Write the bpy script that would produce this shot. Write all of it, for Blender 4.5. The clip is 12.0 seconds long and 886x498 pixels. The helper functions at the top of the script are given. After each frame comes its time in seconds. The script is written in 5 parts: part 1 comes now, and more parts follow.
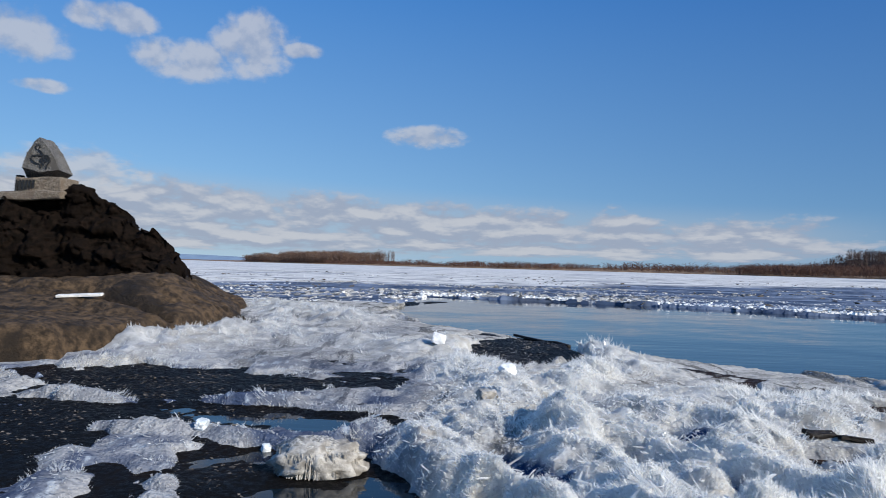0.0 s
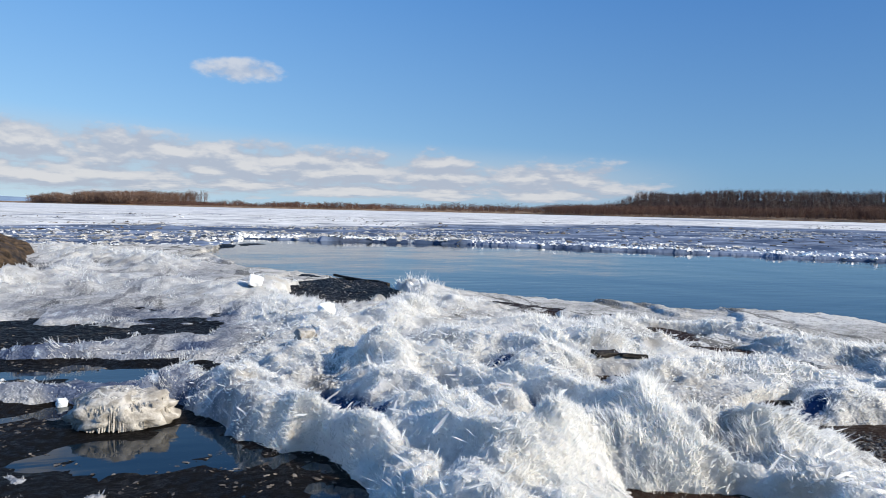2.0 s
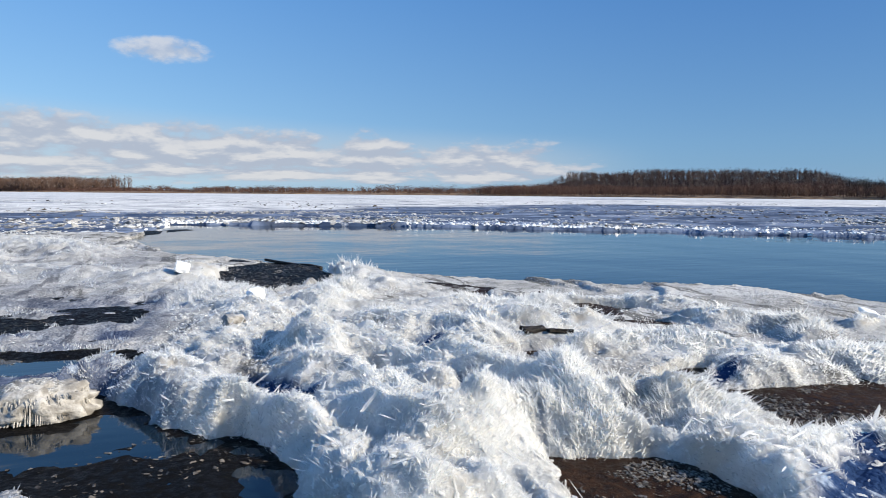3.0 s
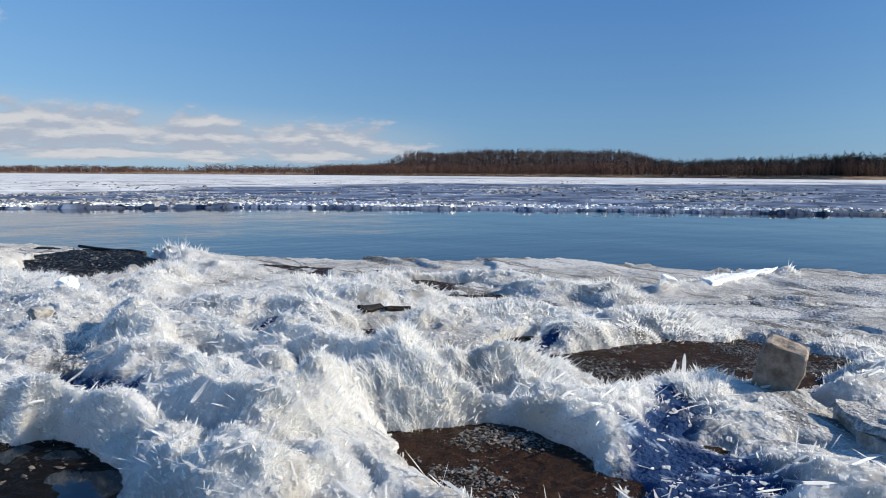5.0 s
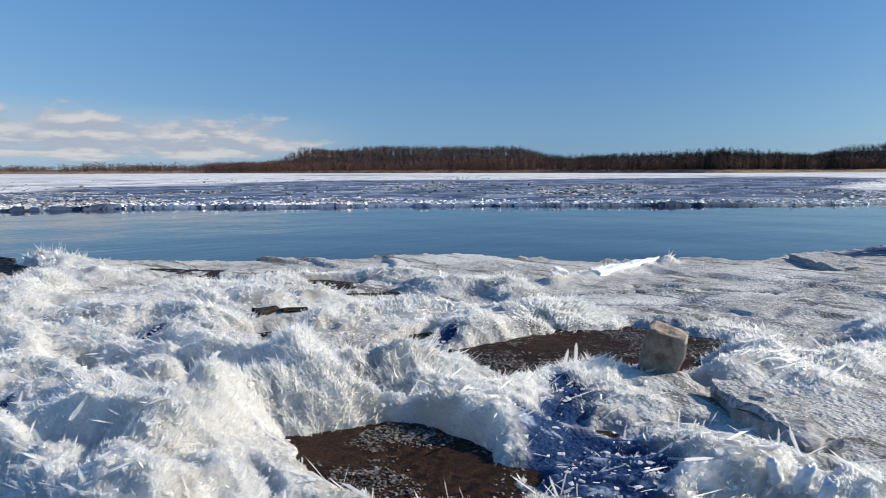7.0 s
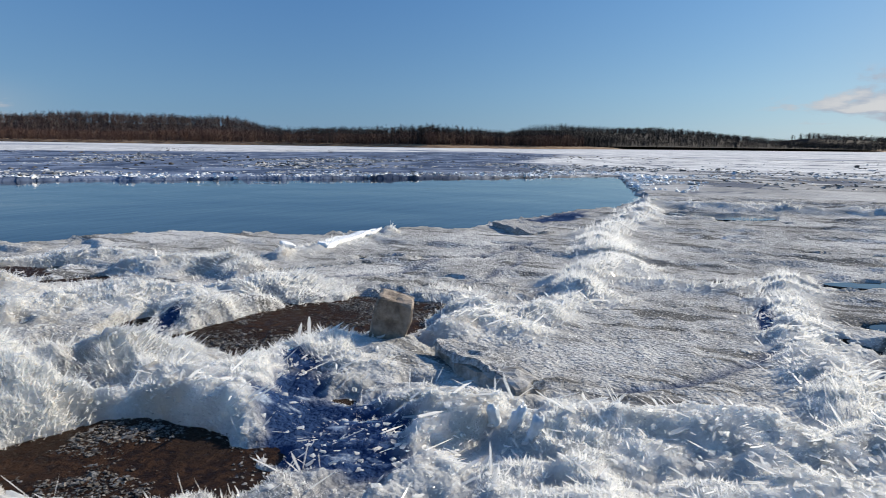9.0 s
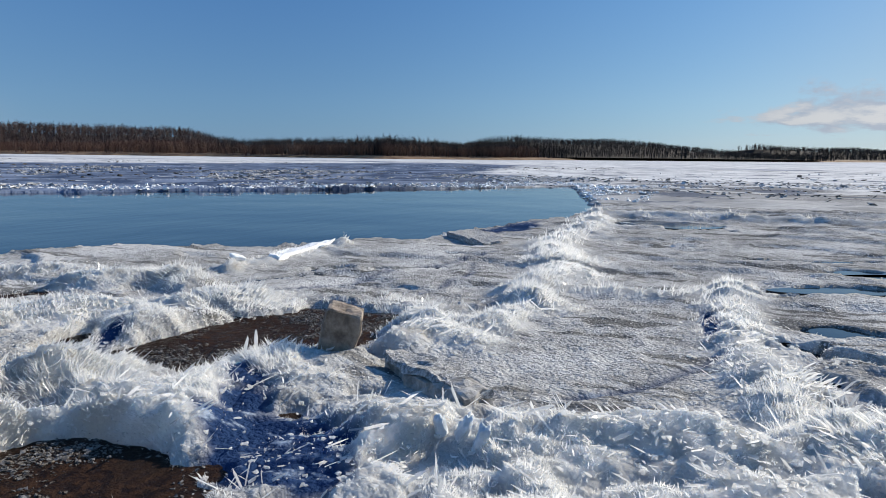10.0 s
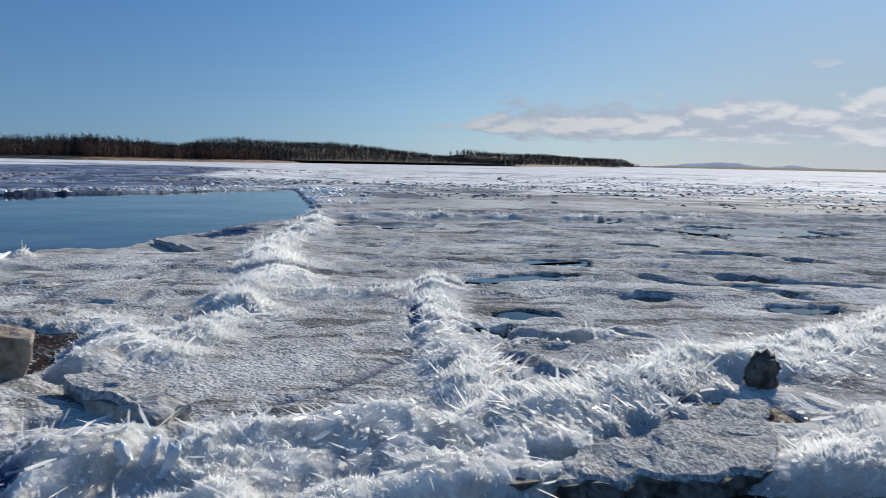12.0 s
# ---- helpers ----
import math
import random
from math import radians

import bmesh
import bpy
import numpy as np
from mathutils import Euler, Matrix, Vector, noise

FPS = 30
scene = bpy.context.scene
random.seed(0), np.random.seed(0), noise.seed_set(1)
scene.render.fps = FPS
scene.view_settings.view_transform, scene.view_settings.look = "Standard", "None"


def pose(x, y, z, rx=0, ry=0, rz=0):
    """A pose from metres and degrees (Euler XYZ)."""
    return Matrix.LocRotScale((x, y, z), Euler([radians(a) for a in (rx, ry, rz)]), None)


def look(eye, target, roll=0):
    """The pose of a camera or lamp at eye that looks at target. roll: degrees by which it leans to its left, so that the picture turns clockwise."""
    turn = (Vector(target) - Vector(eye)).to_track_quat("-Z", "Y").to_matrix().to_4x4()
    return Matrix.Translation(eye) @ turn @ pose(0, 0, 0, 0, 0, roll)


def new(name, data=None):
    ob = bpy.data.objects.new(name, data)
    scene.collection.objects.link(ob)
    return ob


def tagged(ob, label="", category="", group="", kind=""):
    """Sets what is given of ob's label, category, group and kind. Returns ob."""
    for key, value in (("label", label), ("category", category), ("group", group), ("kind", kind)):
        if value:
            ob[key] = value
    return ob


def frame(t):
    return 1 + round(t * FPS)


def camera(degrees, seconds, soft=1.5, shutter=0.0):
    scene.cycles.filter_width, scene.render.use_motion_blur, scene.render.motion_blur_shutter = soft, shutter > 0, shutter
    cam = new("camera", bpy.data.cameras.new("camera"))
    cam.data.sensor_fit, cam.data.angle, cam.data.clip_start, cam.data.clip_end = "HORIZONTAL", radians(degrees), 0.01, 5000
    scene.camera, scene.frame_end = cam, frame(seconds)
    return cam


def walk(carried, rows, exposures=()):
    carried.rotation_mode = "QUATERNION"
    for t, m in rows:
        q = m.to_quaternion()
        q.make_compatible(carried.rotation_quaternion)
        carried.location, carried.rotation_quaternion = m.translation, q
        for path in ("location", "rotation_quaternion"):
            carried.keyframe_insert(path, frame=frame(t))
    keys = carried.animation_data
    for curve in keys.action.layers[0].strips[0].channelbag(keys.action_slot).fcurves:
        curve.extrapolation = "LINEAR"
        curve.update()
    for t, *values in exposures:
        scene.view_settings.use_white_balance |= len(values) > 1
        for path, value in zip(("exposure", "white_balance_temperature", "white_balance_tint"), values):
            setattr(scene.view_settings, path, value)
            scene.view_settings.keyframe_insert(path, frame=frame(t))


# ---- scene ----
cam = camera(66.03, 12.0, soft=0.9, shutter=0.3)
# seconds, eye x, y, z, yaw, pitch, roll
ROWS = [
    (0, 0.000, 0.000, 1.752, 0.26, 1.37, 1.31),
    (0.5, 0.003, -0.002, 1.745, -3.76, 1.14, 1.57),
    (1, 0.015, -0.010, 1.744, -8.05, -0.20, 1.49),
    (1.5, 0.007, -0.072, 1.744, -11.65, -2.40, 1.40),
    (2, 0.038, -0.022, 1.735, -14.77, -3.30, 1.12),
    (2.5, 0.061, -0.050, 1.728, -17.70, -3.40, 1.13),
    (3, 0.099, -0.088, 1.724, -20.16, -4.73, 0.33),
    (3.5, 0.104, -0.188, 1.725, -24.40, -4.31, 0.13),
    (3.7, 0.112, -0.165, 1.725, -26.21, -4.79, 0.28),
    (5.3, 0.122, -0.118, 1.727, -35.50, -6.25, 0.55),
    (5.5, 0.124, -0.112, 1.727, -36.63, -6.09, 0.65),
    (6, 0.125, -0.111, 1.730, -37.11, -5.98, 0.18),
    (6.5, 0.132, -0.118, 1.727, -38.35, -6.26, 0.13),
    (6.7, 0.143, -0.128, 1.737, -39.68, -6.46, -0.01),
    (8.3, 0.118, -0.075, 1.735, -57.59, -7.06, 0.35),
    (8.5, 0.120, -0.065, 1.733, -60.21, -7.24, 0.85),
    (9, 0.132, -0.067, 1.730, -65.40, -8.81, 0.79),
    (9.5, 0.107, -0.091, 1.735, -68.71, -7.45, 1.13),
    (10, 0.168, -0.130, 1.725, -68.95, -7.85, 0.72),
    (10.5, 0.191, -0.196, 1.729, -72.07, -6.99, 1.10),
    (11, 0.215, -0.275, 1.731, -78.79, -6.50, 1.09),
    (11.5, 0.232, -0.309, 1.727, -85.26, -6.10, 1.21),
    (12, 0.243, -0.318, 1.710, -91.62, -7.22, 1.25),
]
EXPOSURES = [(0.0, -0.09, 6550, 8), (1.0, 0.05, 6750, 8), (2.5, 0.3, 7100, 8), (3.5, 0.22, 7000, 8), (5.5, 0.13, 7050, 8), (6.5, 0.15, 7100, 8), (8.5, -0.03, 7200, 8), (9.5, 0.0, 7150, 8), (10.5, -0.16, 6900, 8), (11.0, -0.26, 6850, 8), (11.5, -0.28, 6850, 8), (12.0, -0.16, 6900, 8)]
walk(cam, [(t, pose(x, y, z, 90 + pitch, 0, yaw) @ pose(0, 0, 0, 0, 0, roll)) for t, x, y, z, yaw, pitch, roll in ROWS], EXPOSURES)

# ---- world, sun ----
SUN_AZ, SUN_EL = radians(126), radians(29)
world = bpy.data.worlds.new("sky")
scene.world = world
world.use_nodes = True
wt = world.node_tree
wt.nodes.clear()


def nd(tree, kind, op=None, clamp=False, data_type=None, smooth=None, feature=None, attribute=None, **values):
    """A node with its inputs set by name (spaces as __) or number (I0, I1); a socket links."""
    n = tree.nodes.new(kind)
    if op:
        n.operation = op
        if kind == "ShaderNodeMath":
            n.use_clamp = clamp
    if data_type:
        n.data_type = data_type
    if smooth is not None:
        n.interpolation_type = "SMOOTHSTEP" if smooth else "LINEAR"
    if feature:
        n.feature = feature
    if attribute:
        n.attribute_name = attribute
    for key, v in values.items():
        name = key.replace("__", " ")
        sock = n.inputs[int(name[1:])] if name[0] == "I" and name[1:].isdigit() else n.inputs[name]
        if isinstance(v, bpy.types.NodeSocket):
            tree.links.new(v, sock)
        else:
            sock.default_value = v
    return n


def mth(tree, op, a, b=0.0, clamp=False):
    return nd(tree, "ShaderNodeMath", op=op, clamp=clamp, I0=a, I1=b).outputs[0]


def mixc(tree, fac, a, b):
    n = nd(tree, "ShaderNodeMix", data_type="RGBA")
    for k, v in ((0, fac), (6, a), (7, b)):
        if isinstance(v, bpy.types.NodeSocket):
            tree.links.new(v, n.inputs[k])
        else:
            n.inputs[k].default_value = v if k == 0 else (*v, 1)
    return n.outputs[2]


def ramp(tree, value, lo, hi, a=0.0, b=1.0, smooth=True):
    return nd(tree, "ShaderNodeMapRange", smooth=smooth, Value=value,
              I1=lo, I2=hi, I3=a, I4=b).outputs[0]


sky = nd(wt, "ShaderNodeTexSky")
sky.sky_type, sky.sun_disc, sky.sun_elevation, sky.sun_rotation = "NISHITA", False, SUN_EL, SUN_AZ
sky.altitude, sky.air_density, sky.dust_density, sky.ozone_density = 100.0, 1.0, 0.2, 1.6
way = nd(wt, "ShaderNodeSeparateXYZ", Vector=nd(wt, "ShaderNodeTexCoord").outputs["Generated"])
wx, wy, wz = way.outputs
az = mth(wt, "MULTIPLY", mth(wt, "ARCTAN2", wx, wy), 57.2958)
el = mth(wt, "MULTIPLY", mth(wt, "ARCSINE", wz), 57.2958)


def cloud_noise(lift, scale_az, scale_el, detail, offset):
    """Noise over the sky whose rows close up towards the horizon."""
    row = mth(wt, "MULTIPLY", mth(wt, "LOGARITHM", mth(wt, "MAXIMUM", mth(wt, "ADD", el, lift + 1.0), 0.2), 2.718), 5.0 * scale_el)
    v = nd(wt, "ShaderNodeCombineXYZ", X=mth(wt, "MULTIPLY", az, scale_az), Y=row, Z=offset)
    return nd(wt, "ShaderNodeTexNoise", Vector=v.outputs[0], Scale=1.0, Detail=detail, Roughness=0.55).outputs[0]


def bump_at(value, centre, half):
    """1 in the centre, 0 beyond half."""
    return ramp(wt, mth(wt, "ABSOLUTE", mth(wt, "SUBTRACT", value, centre)), 0.0, half, 1.0, 0.0)


# deep blue of the clear spring air, paler towards the horizon
blue = nd(wt, "ShaderNodeHueSaturation", Hue=0.508, Saturation=1.4, Value=1.0, Color=sky.outputs[0]).outputs[0]
air = mixc(wt, ramp(wt, el, -1.0, 22.0, 0.0, 1.0, False), (4.0, 7.4, 12.4), (1.15, 3.9, 10.6))
blue = mixc(wt, 0.7, blue, air)
# the clear sky is darkest square to the sun, lighter towards it and opposite it
glow = mth(wt, "ADD", ramp(wt, az, -30.0, 55.0, 1.5, 0.92), ramp(wt, az, 52.0, 125.0, 0.0, 0.9))
tint = nd(wt, "ShaderNodeCombineXYZ", X=mth(wt, "MULTIPLY", mth(wt, "POWER", glow, 1.45), 0.86), Y=mth(wt, "POWER", glow, 1.08), Z=mth(wt, "MULTIPLY", mth(wt, "POWER", glow, 0.75), 1.09))
blue = nd(wt, "ShaderNodeVectorMath", op="MULTIPLY", I0=blue, I1=tint.outputs[0]).outputs[0]


def blob(a, e, ra, re):
    da = mth(wt, "DIVIDE", mth(wt, "SUBTRACT", az, a), ra)
    de = mth(wt, "DIVIDE", mth(wt, "SUBTRACT", el, e), re)
    return ramp(wt, mth(wt, "ADD", mth(wt, "MULTIPLY", da, da), mth(wt, "MULTIPLY", de, de)), 0.0, 1.0, 1.0, 0.0)


# long bank of cumulus low over the far shore, lower towards its end, and another down the river
crest = ramp(wt, az, -30.0, 36.0, 6.4, 3.2, False)
bank = mth(wt, "MULTIPLY", ramp(wt, el, 0.0, 1.6), ramp(wt, mth(wt, "SUBTRACT", el, crest), -1.2, 1.6, 1.0, 0.0))
left = mth(wt, "MULTIPLY", ramp(wt, az, 24.0, 39.0, 1.0, 0.0), ramp(wt, az, -150.0, -100.0))
bank = mth(wt, "MULTIPLY", bank, left)
rbank = mth(wt, "MULTIPLY", mth(wt, "MULTIPLY", bump_at(el, 3.5, 2.9), 1.25), mth(wt, "MULTIPLY", ramp(wt, az, 86.0, 102.0), ramp(wt, az, 150.0, 175.0, 1.0, 0.0)))
envelope = mth(wt, "MAXIMUM", bank, rbank)
single = 0.0
for a, e, ra, re in ((-16.4, 17.0, 4.6, 3.4), (-21.3, 15.4, 5.2, 2.3), (-12.6, 16.9, 2.6, 0.9), (-33.0, 15.6, 5.4, 2.4), (-26.6, 17.6, 4.6, 1.5), (-31.2, 12.2, 2.4, 0.7),
                     (-1.9, 10.6, 4.2, 1.3), (-29.0, 6.6, 6.5, 2.2), (126.0, 5.0, 6.0, 1.4), (119.9, 7.7, 1.6, 0.5)):
    single = mth(wt, "MAXIMUM", single, blob(a, e, ra, re))
here = cloud_noise(0.0, 0.24, 0.66, 7.0, 3.1)
above = cloud_noise(0.6, 0.24, 0.66, 7.0, 3.1)
fine = cloud_noise(0.0, 1.1, 1.7, 5.0, 8.7)
body = mth(wt, "ADD", mth(wt, "MULTIPLY", here, 0.82), mth(wt, "MULTIPLY", fine, 0.18))
puff = cloud_noise(0.0, 0.42, 1.7, 6.0, 12.3)
apart = ramp(wt, mth(wt, "ADD", single, mth(wt, "MULTIPLY", mth(wt, "SUBTRACT", puff, 0.52), 2.3)), 0.18, 0.95)
dense = mth(wt, "ADD", body, mth(wt, "MULTIPLY", mth(wt, "SUBTRACT", envelope, 1.0), 0.30))
cover = mth(wt, "MULTIPLY", ramp(wt, dense, 0.31, 0.47), ramp(wt, envelope, 0.0, 0.25))
cover = mth(wt, "MAXIMUM", cover, mth(wt, "MULTIPLY", mth(wt, "MULTIPLY", apart, 0.85), ramp(wt, single, 0.0, 0.15)))
veil = mth(wt, "MAXIMUM", mth(wt, "MULTIPLY", bank, 0.85), mth(wt, "MULTIPLY", mth(wt, "MULTIPLY", ramp(wt, az, 85.0, 125.0), ramp(wt, az, 150.0, 175.0, 1.0, 0.0)), bump_at(el, 3.0, 17.0)))
lit = ramp(wt, mth(wt, "SUBTRACT", here, above), -0.08, 0.12)
lit = mth(wt, "MULTIPLY", lit, ramp(wt, dense, 0.38, 0.58, 0.5, 1.0))
alone = ramp(wt, single, 0.0, 0.2)
lit_alone = ramp(wt, mth(wt, "SUBTRACT", puff, cloud_noise(0.9, 0.42, 1.7, 6.0, 12.3)), -0.16, 0.10, 0.25, 1.0)
lit = mth(wt, "MAXIMUM", mth(wt, "MULTIPLY", lit, mth(wt, "SUBTRACT", 1.0, alone)), mth(wt, "MULTIPLY", alone, lit_alone))
cloud_col = mixc(wt, lit, (6.7, 7.7, 10.1), (11.0, 11.3, 12.5))
bright = ramp(wt, az, 80.0, 125.0, 1.0, 1.35)
cloud_col = nd(wt, "ShaderNodeVectorMath", op="MULTIPLY", I0=cloud_col, I1=nd(wt, "ShaderNodeCombineXYZ", X=bright, Y=bright, Z=bright).outputs[0]).outputs[0]
hazed = mixc(wt, mth(wt, "MULTIPLY", veil, 0.7), blue, (7.4, 9.0, 11.3))
total = mixc(wt, mth(wt, "MULTIPLY", cover, 0.85), hazed, cloud_col)
bg = nd(wt, "ShaderNodeBackground", Color=total, Strength=0.053)
nd(wt, "ShaderNodeOutputWorld", Surface=bg.outputs[0])

sun = new("sun", bpy.data.lights.new("sun", "SUN"))
sun.data.energy, sun.data.angle, sun.data.color = 6.6, radians(0.53), (1.0, 0.945, 0.865)
sun_way = Vector((math.sin(SUN_AZ) * math.cos(SUN_EL), math.cos(SUN_AZ) * math.cos(SUN_EL), math.sin(SUN_EL)))
sun.matrix_world = look(sun_way * 50, (0, 0, 0))


# ---- materials ----
def material(name, rough=0.6, **more):
    """A node material; returns material, tree, its Principled node and object-space coordinates in metres."""
    m = bpy.data.materials.new(name)
    m.use_nodes = True
    t = m.node_tree
    p = t.nodes["Principled BSDF"]
    p.inputs["Roughness"].default_value = rough
    for key, v in more.items():
        p.inputs[key.replace("_", " ")].default_value = v
    co = nd(t, "ShaderNodeNewGeometry").outputs["Position"]
    return m, t, p, co


def tex(t, co, scale, detail=4.0, rough=0.55, stretch=None, distort=0.0):
    if stretch:
        co = nd(t, "ShaderNodeMapping", Vector=co, Scale=stretch).outputs[0]
    return nd(t, "ShaderNodeTexNoise", Vector=co, Scale=scale, Detail=detail, Roughness=rough, Distortion=distort).outputs[0]


def bumped(t, p, height, distance, strength=1.0, under=None):
    b = nd(t, "ShaderNodeBump", Height=height, Distance=distance, Strength=strength)
    if under:
        t.links.new(under, b.inputs["Normal"])
    t.links.new(b.outputs[0], p.inputs["Normal"])
    return b.outputs[0]


def colour(t, p, socket):
    t.links.new(socket, p.inputs["Base Color"])


def make_ice_sheet():
    m, t, p, co = material("ice_sheet", 0.45, Subsurface_Weight=0.55, Subsurface_Scale=0.14, Subsurface_Radius=(1.0, 1.1, 1.2))
    frost = nd(t, "ShaderNodeAttribute", attribute="frost").outputs["Fac"]
    big, mid, grain = tex(t, co, 0.6, 5), tex(t, co, 4.5, 5, 0.6), tex(t, co, 38.0, 3)
    t.links.new(mth(t, "MULTIPLY", frost, 0.85), p.inputs["Subsurface Weight"])
    layer = tex(t, co, 1.0, 5, 0.62, (2.6, 0.55, 1.0), 0.6)
    grey = mixc(t, ramp(t, mid, 0.35, 0.68), (0.232, 0.227, 0.217), (0.413, 0.406, 0.391))
    grey = mixc(t, ramp(t, big, 0.45, 0.66), grey, (0.499, 0.490, 0.473))
    grey = mixc(t, ramp(t, layer, 0.55, 0.60, 0.0, 0.9), grey, (0.10, 0.097, 0.092))
    grey = mixc(t, ramp(t, tex(t, co, 1.1, 4, 0.5), 0.66, 0.80), grey, (0.30, 0.275, 0.24))
    # pits in the plate, their small shadows painted in as darker grey
    dimple = tex(t, co, 17.0, 4, 0.6)
    grey = mixc(t, ramp(t, dimple, 0.52, 0.62, 0.0, 0.6), grey, (0.16, 0.157, 0.15))
    grey = mixc(t, ramp(t, grain, 0.56, 0.70), grey, (0.568, 0.555, 0.533))
    white = mixc(t, ramp(t, mid, 0.36, 0.66), (0.56, 0.56, 0.55), (0.84, 0.835, 0.82))
    white = mixc(t, ramp(t, tex(t, co, 2.3, 5, 0.62), 0.55, 0.70), white, (0.36, 0.38, 0.41))
    white = mixc(t, ramp(t, tex(t, co, 1.7, 4, 0.5), 0.52, 0.70), white, (0.50, 0.46, 0.40))
    # dark blue of soaked ice and cracks, and of the shade painted into hollows
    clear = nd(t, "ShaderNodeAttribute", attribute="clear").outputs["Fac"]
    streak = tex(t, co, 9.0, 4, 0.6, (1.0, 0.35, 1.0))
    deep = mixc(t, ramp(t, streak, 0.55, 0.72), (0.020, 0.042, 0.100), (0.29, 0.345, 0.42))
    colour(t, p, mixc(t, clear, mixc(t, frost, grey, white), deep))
    t.links.new(ramp(t, frost, 0.0, 1.0, 0.5, 0.75), p.inputs["Roughness"])
    p.inputs["Specular IOR Level"].default_value = 0.0
    through_ = nd(t, "ShaderNodeBsdfTranslucent", Color=(0.96, 0.96, 0.95, 1))
    lit_ = nd(t, "ShaderNodeMixShader", Fac=mth(t, "MULTIPLY", mth(t, "MULTIPLY", frost, 0.5), mth(t, "SUBTRACT", 1.0, clear)))
    t.links.new(p.outputs[0], lit_.inputs[1])
    t.links.new(through_.outputs[0], lit_.inputs[2])
    t.links.new(lit_.outputs[0], t.nodes["Material Output"].inputs[0])
    crumb = nd(t, "ShaderNodeTexVoronoi", Vector=co, Scale=30.0, Randomness=1.0).outputs[0]
    n = bumped(t, p, mid, 0.04, 0.4)
    n = bumped(t, p, ramp(t, dimple, 0.46, 0.60, 1.0, 0.0), 0.014, 0.5, n)
    n = bumped(t, p, mth(t, "SUBTRACT", 1.0, crumb), 0.022, 0.55, n)
    bumped(t, p, grain, 0.012, 0.8, n)
    return m


def make_far_ice():
    m, t, p, co = material("far_ice", 0.85, Specular_IOR_Level=0.06)
    big, mid, fine = tex(t, co, 0.02, 5, 0.6), tex(t, co, 0.22, 6, 0.66), tex(t, co, 1.6, 5, 0.65)
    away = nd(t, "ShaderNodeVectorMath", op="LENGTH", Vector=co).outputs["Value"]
    pos = nd(t, "ShaderNodeSeparateXYZ", Vector=co).outputs
    upstream = ramp(t, mth(t, "SUBTRACT", pos[1], mth(t, "MULTIPLY", pos[0], 0.28)), -4.0, 10.0)
    flooded = mth(t, "MULTIPLY", upstream, ramp(t, mth(t, "SUBTRACT", away, mth(t, "MULTIPLY", pos[0], 0.6)), 42.0, 78.0, 1.0, 0.0))
    flooded = mth(t, "ADD", mth(t, "MULTIPLY", flooded, 0.42), ramp(t, big, 0.3, 0.7, 0.2, -0.2))
    wet = mixc(t, ramp(t, mid, 0.40, 0.62), (0.035, 0.055, 0.10), (0.165, 0.205, 0.285))
    dry = mixc(t, ramp(t, mid, 0.36, 0.60), (0.34, 0.345, 0.355), (0.62, 0.615, 0.605))
    col = mixc(t, ramp(t, flooded, 0.05, 0.24), dry, wet)
    smooth_ = mth(t, "MULTIPLY", mth(t, "SUBTRACT", 1.0, upstream), ramp(t, away, 34.0, 48.0, 1.0, 0.0))
    col = mixc(t, mth(t, "MULTIPLY", smooth_, 0.85), col, mixc(t, ramp(t, mid, 0.38, 0.62), (0.22, 0.217, 0.212), (0.34, 0.337, 0.33)))
    streaks = tex(t, co, 0.5, 5, 0.65, (1.0, 0.35, 1.0), 0.5)
    band_ = mth(t, "MULTIPLY", mth(t, "SUBTRACT", 1.0, upstream), mth(t, "MULTIPLY", ramp(t, away, 28.0, 38.0), ramp(t, away, 44.0, 60.0, 1.0, 0.0)))
    col = mixc(t, mth(t, "MULTIPLY", band_, ramp(t, streaks, 0.44, 0.56, 0.0, 0.85)), col, (0.085, 0.085, 0.09))
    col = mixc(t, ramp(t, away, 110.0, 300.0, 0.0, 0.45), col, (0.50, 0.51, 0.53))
    speck = tex(t, co, 0.5, 5, 0.7, (1.0, 1.0, 1.0), 0.4)
    col = mixc(t, ramp(t, speck, 0.60, 0.72), col, (0.72, 0.72, 0.71))
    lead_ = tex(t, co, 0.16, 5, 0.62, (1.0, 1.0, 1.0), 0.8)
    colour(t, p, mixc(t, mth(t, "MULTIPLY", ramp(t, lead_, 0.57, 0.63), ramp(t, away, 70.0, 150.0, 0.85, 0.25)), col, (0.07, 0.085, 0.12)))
    n = bumped(t, p, mid, 0.25, 0.7)
    bumped(t, p, fine, 0.10, 0.9, n)
    return m


def make_needles():
    m, t, p, co = material("ice_crystal", 0.13, IOR=1.31)
    v = nd(t, "ShaderNodeNewGeometry").outputs["Random Per Island"]
    c = mixc(t, v, (0.58, 0.58, 0.575), (0.92, 0.915, 0.90))
    colour(t, p, mixc(t, ramp(t, tex(t, co, 1.3, 3, 0.5), 0.52, 0.72, 0.0, 0.6), c, (0.60, 0.56, 0.49)))
    tr = nd(t, "ShaderNodeBsdfTranslucent", Color=(0.97, 0.96, 0.94, 1))
    body = nd(t, "ShaderNodeMixShader", Fac=0.76)
    t.links.new(p.outputs[0], body.inputs[1])
    t.links.new(tr.outputs[0], body.inputs[2])
    clear = nd(t, "ShaderNodeBsdfTransparent", Color=(0.95, 0.965, 0.975, 1))
    mix = nd(t, "ShaderNodeMixShader", Fac=ramp(t, v, 0.0, 1.0, 0.4, 0.1))
    t.links.new(body.outputs[0], mix.inputs[1])
    t.links.new(clear.outputs[0], mix.inputs[2])
    t.links.new(mix.outputs[0], t.nodes["Material Output"].inputs[0])
    return m


